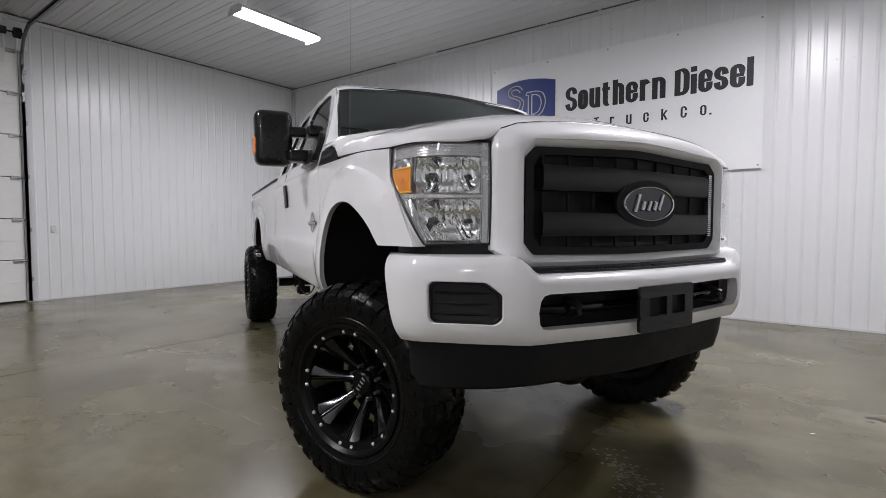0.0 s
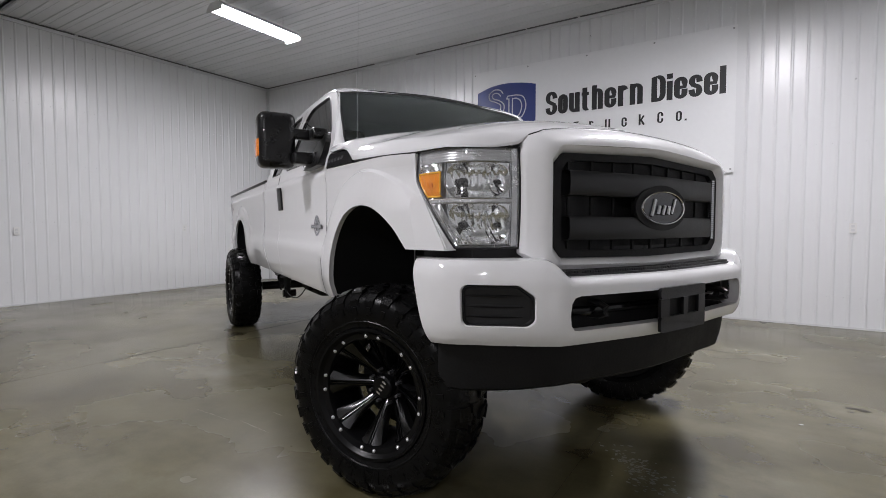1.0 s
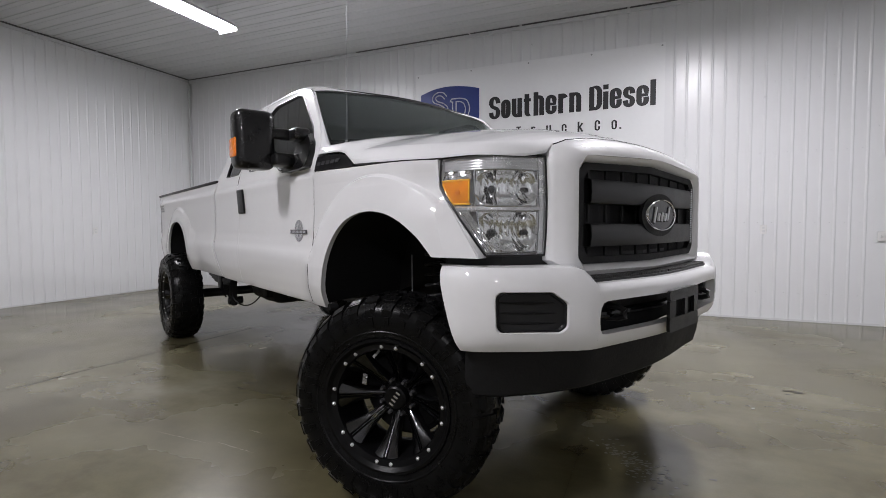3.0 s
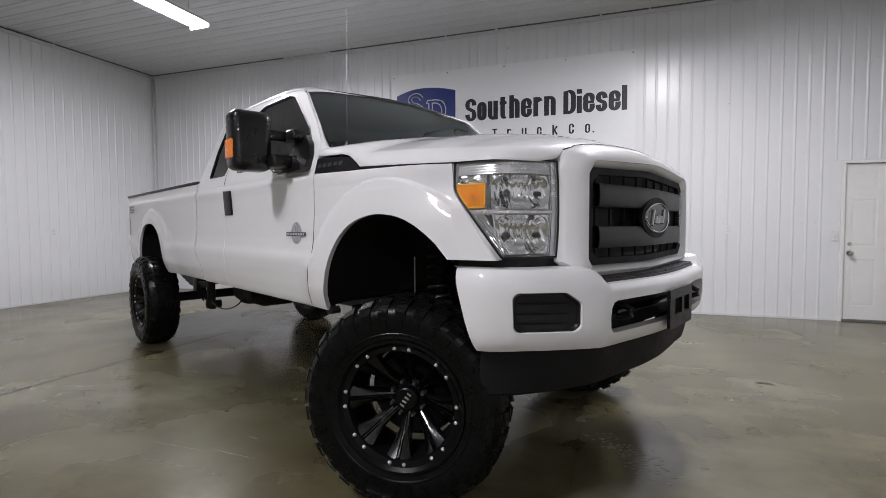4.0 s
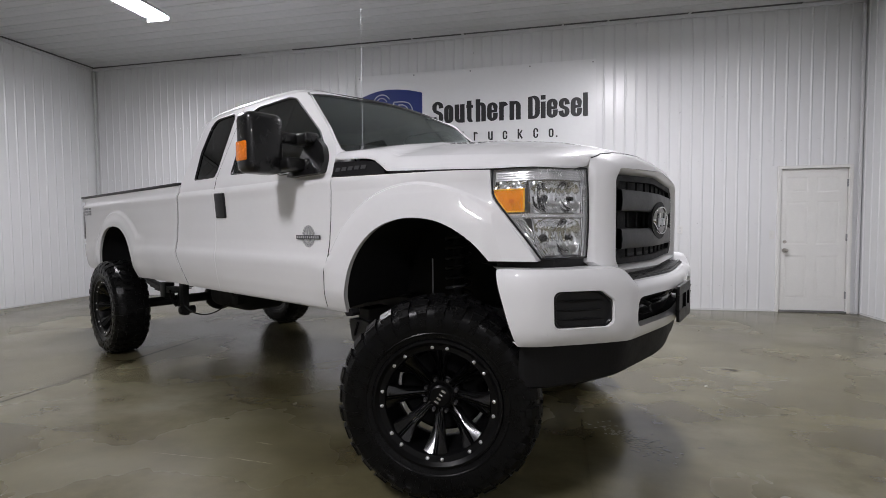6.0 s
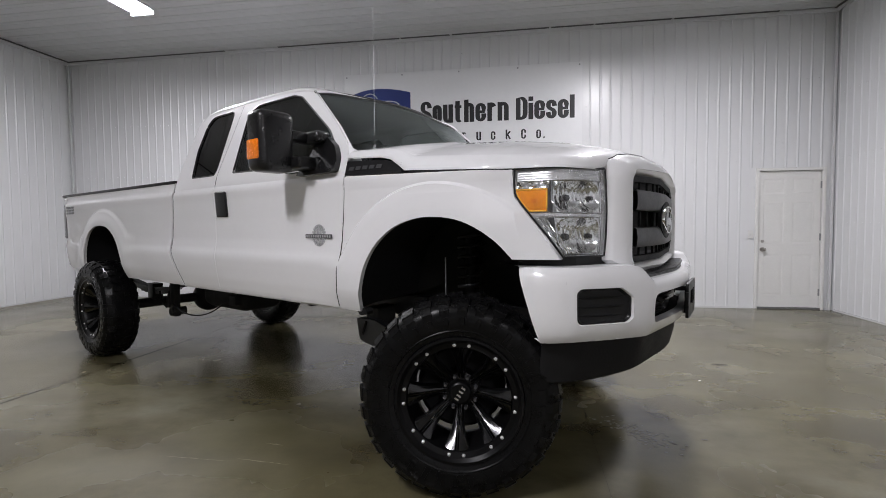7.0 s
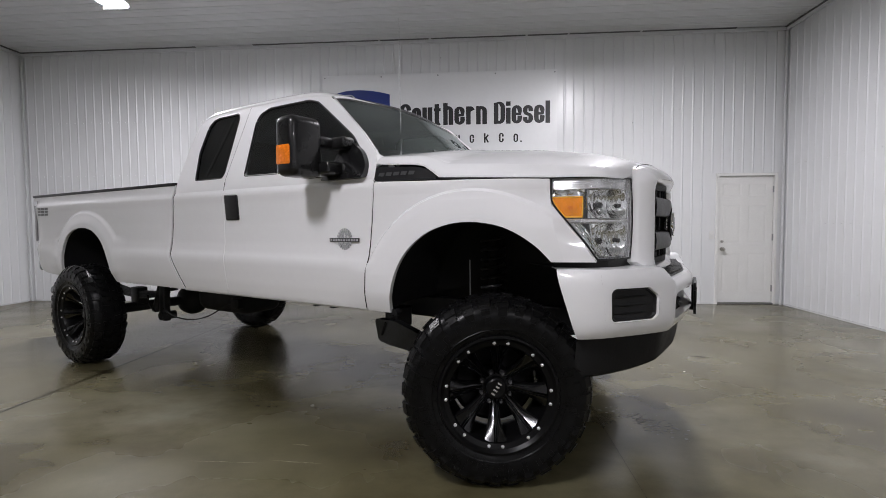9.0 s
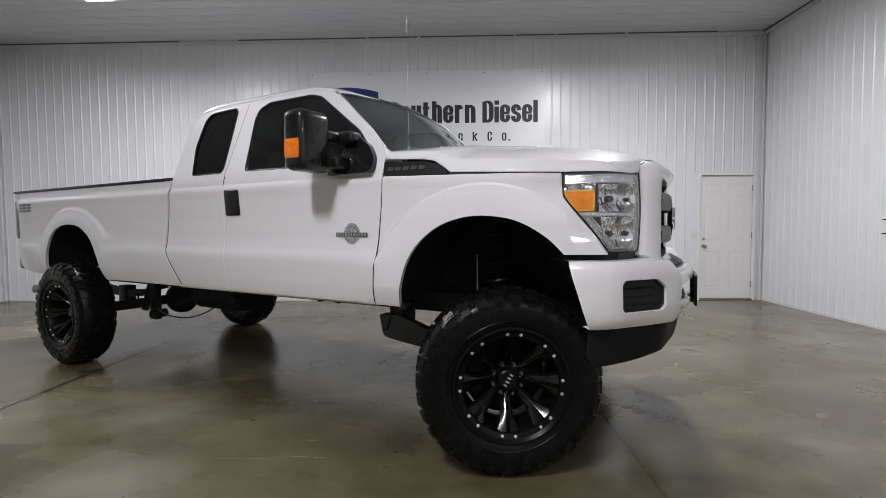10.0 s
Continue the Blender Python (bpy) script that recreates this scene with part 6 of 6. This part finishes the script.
# hub and dark drum behind the spokes
bm = bmesh.new()
lathe(bm, [(0.0, 0.0), (0.076, 0.0), (0.090, 0.006), (0.096, 0.02), (0.098, 0.08), (0.0, 0.08)], 40)
part("hub", bm, WHEELBLACK, wheel)
bm = bmesh.new()
lathe(bm, [(0.09, 0.085), (0.19, 0.085), (0.195, 0.09), (0.195, 0.11), (0.09, 0.11)], 40)
part("brake_disc", bm, DARK, wheel)
# dark disc added to stand in for the shade inside the far wheel
bm = bmesh.new()
lathe(bm, [(0.0, 0.112), (0.20, 0.112), (0.216, 0.118), (0.216, 0.126), (0.0, 0.126)], 40)
part("dust_shield", bm, DARK, wheel)
bm = bmesh.new()
lathe(bm, [(0.0, -0.040), (0.044, -0.040), (0.052, -0.034), (0.056, 0.0), (0.056, 0.01)], 32)
part("centre_cap", bm, WHEELBLACK, wheel, "black centre cap")
bm = bmesh.new()
for k in range(4):
    strokes(bm, [[(-0.0075, -0.030 + k * 0.020), (0.0075, -0.030 + k * 0.020)]], 0.009, -0.0405, 0.0015)
part("cap_lettering", bm, SILVER, wheel, "small illegible silver bars", 0, at=pose(0, 0, 0, 0, 30, 0))


def polar(r, a, y):
    return Vector((r * math.cos(a), y, r * math.sin(a)))


# twin blades of a spoke: slim at the hub, flaring to the rim, with a raised rib in the groove between them
black, mill = bmesh.new(), bmesh.new()
for s in (-1, 1):
    for bmx, trim, lift in ((black, 0.0, 0.0), (mill, 0.0022, 0.0012)):
        rows = []
        for j in range(11):
            t = j / 10
            r = 0.062 + 0.172 * t
            yc = 0.004 - 0.116 * t ** 1.15 - lift
            inner, outer = 0.0042 + 0.0045 * t + trim, 0.0200 + 0.006 * t + 0.030 * t ** 3 - trim
            mid = inner * 0.45 + outer * 0.55
            rows.append([Vector((r, yc - 0.004, s * inner)), Vector((r, yc - 0.001, s * mid)), Vector((r - 0.006 * t, yc + 0.011, s * outer))])
        if bmx is black:
            for q in rows:
                q.insert(0, q[0] + Vector((0, 0.05, 0)))
                q.append(q[-1] + Vector((0, 0.040, 0)))
        grid(bmx, rows)
rib = [[Vector((0.066 + 0.166 * j / 8, 0.001 - 0.116 * (j / 8) ** 1.15 + d, w)) for d, w in ((0.006, -0.0024), (0.0, -0.0014), (0.0, 0.0014), (0.006, 0.0024))] for j in range(9)]
grid(mill, rib)
SPOKE, FACE = put_mesh("spoke", black, WHEELBLACK, 40), put_mesh("milled_face", mill, MILLED, 30)
for k in range(8):
    turn = pose(0, 0, 0, 0, 90 - k * 45, 0)
    piece("spoke", SPOKE, wheel, turn), piece("milled_face", FACE, wheel, turn)
bm = bmesh.new()
bmesh.ops.create_uvsphere(bm, u_segments=10, v_segments=6, radius=0.0076)
cyl(bm, 0.0098, (0, 0.004, 0), (0, 0.0, 0), 12)
BOLT = put_mesh("ring_bolt", bm, BOLTMET, 40)
for k in range(8):
    for s in (-1, 1):
        a = -math.pi / 2 + k * math.pi / 4 + s * radians(7.5)
        piece("ring_bolt", BOLT, wheel, Matrix.Translation(polar(0.2545, a, -0.1275)))
bm = bmesh.new()
cyl(bm, 0.0105, (0, 0.0, 0), (0, -0.030, 0), 6, 0.007)
NUT = put_mesh("wheel_nut", bm, GREYBAR, 30)
for k in range(8):
    piece("wheel_nut", NUT, wheel, Matrix.Translation(polar(0.077, k * math.pi / 4 + 0.39, 0.002)))
# tyre with mud lugs, pressed flat where it meets the floor
bm = bmesh.new()
halfp = [(0.284, -0.122), (0.294, -0.140), (0.312, -0.148), (0.342, -0.154), (0.374, -0.155), (0.400, -0.151), (0.420, -0.141), (0.437, -0.124), (0.451, -0.09), (0.456, -0.05)]
lathe(bm, halfp + [(r, -t) for r, t in reversed(halfp)], 72)

carcass, bm = bm, bmesh.new()


def lug(bm, pts, r0, r1, taper=0.85, drop=0.0):
    """A tread block over four (angle, along) corners."""
    ca = sum(p[0] for p in pts) / 4
    ct = sum(p[1] for p in pts) / 4
    lo = [bm.verts.new(polar(r0, a, t)) for a, t in pts]
    hi = [bm.verts.new(polar(r1 - (drop if k > 1 else 0), ca + (a - ca) * taper, ct + (t - ct) * (0.5 + taper / 2))) for k, (a, t) in enumerate(pts)]
    bm.faces.new(hi)
    for k in range(4):
        bm.faces.new((lo[k], lo[(k + 1) % 4], hi[(k + 1) % 4], hi[k]))


NL = 32
st = 2 * math.pi / NL
for k in range(NL):
    for s in (-1, 1):
        a = k * st + (st / 2 if s > 0 else 0)
        long = k % 2 == 0
        lug(bm, [(a - st * 0.36, s * (0.080 if long else 0.095)), (a + st * 0.32, s * (0.080 if long else 0.095)), (a + st * 0.40, s * 0.130), (a - st * 0.30, s * 0.130)], 0.425, 0.466, 0.95, 0.020)
        lug(bm, [(a - st * 0.30, s * 0.118), (a + st * 0.38, s * 0.118), (a + st * 0.34, s * (0.155 if long else 0.152)), (a - st * 0.22, s * (0.155 if long else 0.152))], 0.388, 0.452, 0.95, 0.038)
        lug(bm, [(a - st * 0.10, s * 0.012), (a + st * 0.34, s * 0.020), (a + st * 0.44, s * 0.070), (a - st * 0.02, s * 0.062)], 0.440, 0.467, 0.93)
        lug(bm, [(a - st * 0.16, s * 0.148), (a + st * 0.20, s * 0.148), (a + st * 0.16, s * 0.159), (a - st * 0.12, s * 0.159)], 0.352, 0.384, 0.9)
# raised sidewall rib and lettering blocks
for s in (-1, 1):
    rows = [[polar(r, 2 * math.pi * i / 72, s * t) for r, t in ((0.314, 0.1480), (0.317, 0.1515), (0.321, 0.1530), (0.324, 0.1510))] for i in range(73)]
    grid(bm, rows)
    for base in (0.35, 2.4, 4.3):
        for i in range(9):
            a = base + i * 0.075
            lug(bm, [(a, s * 0.150), (a + 0.055, s * 0.150), (a + 0.055, s * 0.1565), (a, s * 0.1565)], 0.330, 0.349, 0.95)
for v in list(bm.verts) + list(carcass.verts):
    if v.co.z < -0.30:
        zn = v.co.x * math.sin(radians(-3)) + v.co.z * math.cos(radians(3))
        if zn < -0.4595:
            v.co.z += -0.4595 - zn
part("tyre", carcass, RUBBER, wheel, "black mud-terrain tyre", 30)
part("tread", bm, RUBBER, wheel, "chunky black rubber lugs", 30)["kind"] = "stuff"
wheel.matrix_basis = pose(FW[0], FW[1], HUB, 0, 3, STEER)
copy_thing(wheel, pose(RW[0], RW[1], HUB, 0, -3, 0))
copy_thing(wheel, pose(-0.33, 2 * YC - 0.12, HUB, 0, -3, 180 + STEER + 4))
copy_thing(wheel, pose(RW[0] - 0.08, 2 * YC - 0.14, HUB, 0, -3, 180))

# ---- chassis ----
for y in (0.58, 2 * YC - 0.64):
    bm = bmesh.new()
    box(bm, -5.45, 0.45, y, y + 0.06, 0.66, 0.80, 0.01)
    part("frame_rail", bm, STEELDK, truck, smooth=0)
for x, nm in ((0.0, "front_axle"), (-4.32, "rear_axle")):
    bm = bmesh.new()
    cyl(bm, 0.05, (x, 0.22, HUB), (x, 2 * YC - 0.22, HUB), 18)
    bmesh.ops.create_uvsphere(bm, u_segments=18, v_segments=12, radius=0.17, matrix=Matrix.Translation((x, YC + (0.0 if x < -1 else 0.2), HUB)))
    part(nm, bm, STEELDK, truck)
bm = bmesh.new()
cyl(bm, 0.05, (-4.05, YC, 0.50), (-1.9, YC, 0.72), 16)
cyl(bm, 0.035, (-1.6, YC + 0.2, 0.70), (-0.15, YC + 0.2, 0.50), 14)
part("drive_shaft", bm, STEELDK, truck)
bm = bmesh.new()
box(bm, -1.95, -1.0, YC - 0.22, YC + 0.24, 0.60, 0.86, 0.06, 3)
part("gearbox", bm, STEELDK, truck)
bm = bmesh.new()
box(bm, -3.25, -2.55, 0.42, 0.84, 0.52, 0.80, 0.09, 4)
part("fuel_tank", bm, DARK, truck)
for y in (0.42, 2 * YC - 0.50):
    bm = bmesh.new()
    for k in range(5):
        pts = []
        for i in range(13):
            t = i / 12 * 2 - 1
            if abs(t) <= 1 - k * 0.16:
                pts.append((-4.32 + t * 0.78, y + 0.04, 0.56 + 0.10 * t * t - k * 0.014 + 0.05))
        rows = [[(px, py - 0.04, pz), (px, py + 0.04, pz), (px, py + 0.04, pz + 0.011), (px, py - 0.04, pz + 0.011)] for px, py, pz in pts]
        grid(bm, rows, True)
    box(bm, -4.39, -4.25, y - 0.01, y + 0.09, 0.49, 0.66, 0.008)
    part("leaf_spring", bm, STEELDK, truck, smooth=30)
    bm = bmesh.new()
    box(bm, -3.76, -3.66, y - 0.06, y + 0.0, 0.38, 0.80, 0.01)
    cyl(bm, 0.04, (-3.70, y - 0.08, 0.43), (-3.70, y + 0.06, 0.43), 14)
    part("spring_hanger", bm, STEELDK, truck, smooth=30)
    bm = bmesh.new()
    cyl(bm, 0.033, (-3.98, y + 0.02, 0.44), (-3.90, y + 0.06, 0.76), 14)
    part("rear_shock", bm, STEELDK, truck)
    # front coil spring, shock and lower link
    s = 1 if y < YC else -1
    yy = 0.46 if y < YC else 2 * YC - 0.46
    bm = bmesh.new()
    pts = [(-0.25 + 0.066 * math.cos(a), yy + 0.066 * math.sin(a), 0.60 + 0.60 * a / (2 * math.pi * 11)) for a in [2 * math.pi * i / 14 for i in range(14 * 11 + 1)]]
    tube(bm, pts, 0.0095, 7)
    part("coil_spring", bm, CHARCOAL, truck, "dark coil spring")
    bm = bmesh.new()
    cyl(bm, 0.030, (-0.25, yy, 0.55), (-0.25, yy, 1.20), 14)
    part("front_shock", bm, DARK, truck)
    bm = bmesh.new()
    tube(bm, [(-0.35, yy - 0.10, 0.86), (-0.352, yy - 0.10, 1.07)], 0.004, 6)
    part("brake_line", bm, GALV, truck)
    bm = bmesh.new()
    yl = 0.34 if y < YC else 2 * YC - 0.40
    prism(bm, round_poly([(-1.06, 0.66), (-1.03, 0.52), (-0.95, 0.50), (-0.10, 0.40), (-0.06, 0.47), (-0.72, 0.60), (-0.90, 0.66)], 0.02, 3), lambda u, v, d: Vector((u, yl + d, v)), 0.06)
    part("lower_link", bm, LINKGREY, truck, "grey-black lift kit link arm", 30)
    bm = bmesh.new()
    box(bm, -1.0, -0.90, yl + 0.03, yl + 0.20, 0.60, 0.735, 0.01)
    tube(bm, [(-1.0, yl - 0.006, 0.56), (-0.965, yl - 0.006, 0.645)], 0.009, 6)
    part("link_bracket", bm, STEELDK, truck, smooth=0)
bm = bmesh.new()
tube(bm, curve([(-3.68, 0.36, 0.50), (-3.5, 0.36, 0.445), (-3.22, 0.36, 0.44), (-2.95, 0.36, 0.50), (-2.72, 0.36, 0.60), (-2.55, 0.36, 0.64)], 6), 0.006, 6)
box(bm, -2.60, -2.50, 0.33, 0.39, 0.60, 0.68, 0.008)
tube(bm, curve([(-3.90, 0.33, 0.62), (-3.86, 0.33, 0.52), (-3.76, 0.33, 0.47)], 5), 0.009, 6)
part("brake_hose", bm, DARK, truck)
bm = bmesh.new()
tube(bm, curve([(-1.6, 1.45, 0.62), (-2.6, 1.5, 0.60), (-3.6, 1.55, 0.64), (-4.1, 1.6, 0.85), (-4.8, 1.65, 0.68)], 6), 0.045, 12)
part("exhaust_pipe", bm, STEELDK, truck)
bm = bmesh.new()
lathe(bm, [(0.040, 0.0), (0.046, 0.0), (0.046, 0.16), (0.040, 0.16), (0.040, 0.0)], 24, "x")
part("tail_pipe", bm, GALV, truck, "silver exhaust tip", at=pose(-5.78, 0.24, 0.56, 0, 0, 25))
for x0, x1, z in ((-2.1, -2.0, 0.765), (-1.35, -1.28, 0.765), (-1.2, -1.14, 0.765)):
    bm = bmesh.new()
    box(bm, x0, x0 + 0.03, 0.07, 0.12, z - 0.008, z + 0.02, 0.004)
    part("body_clip", bm, DARK, truck, smooth=0)
bm = bmesh.new()
box(bm, -2.78, -0.85, 0.06, 0.10, 0.772, 0.80)
both("rocker_flange", bm, WHITE, truck, "", 0)

bm = bmesh.new()
prism(bm, round_poly([(-0.705, 0.792), (-0.652, 0.806), (-0.632, 0.784), (-0.640, 0.764), (-0.656, 0.776), (-0.672, 0.760), (-0.694, 0.766)], 0.006, 2), lambda u, v, d: Vector((u, sy(-0.66, 0.79) + 0.012 + d, v)), 0.05)
both("liner_tab", bm, DARK, truck, "torn black wheel-arch liner edge", 0)

# the nose sweeps back towards its far corner
for ob in truck.children_recursive:
    if ob.type == "MESH" and not ob.name.startswith(("wheel", "tyre", "tread", "spoke", "milled", "ring_bolt", "hub", "brake", "dust", "centre", "cap_", "bead")):
        for v in ob.data.vertices:
            k = smooth01(0.85, 1.70, v.co.y)
            v.co.x -= (0.075 * smooth01(-1.6, -1.0, v.co.x) + 0.020 * smooth01(-0.4, 0.4, v.co.x)) * k
            v.co.y += 0.045 * k * smooth01(0.2, 0.5, v.co.x)
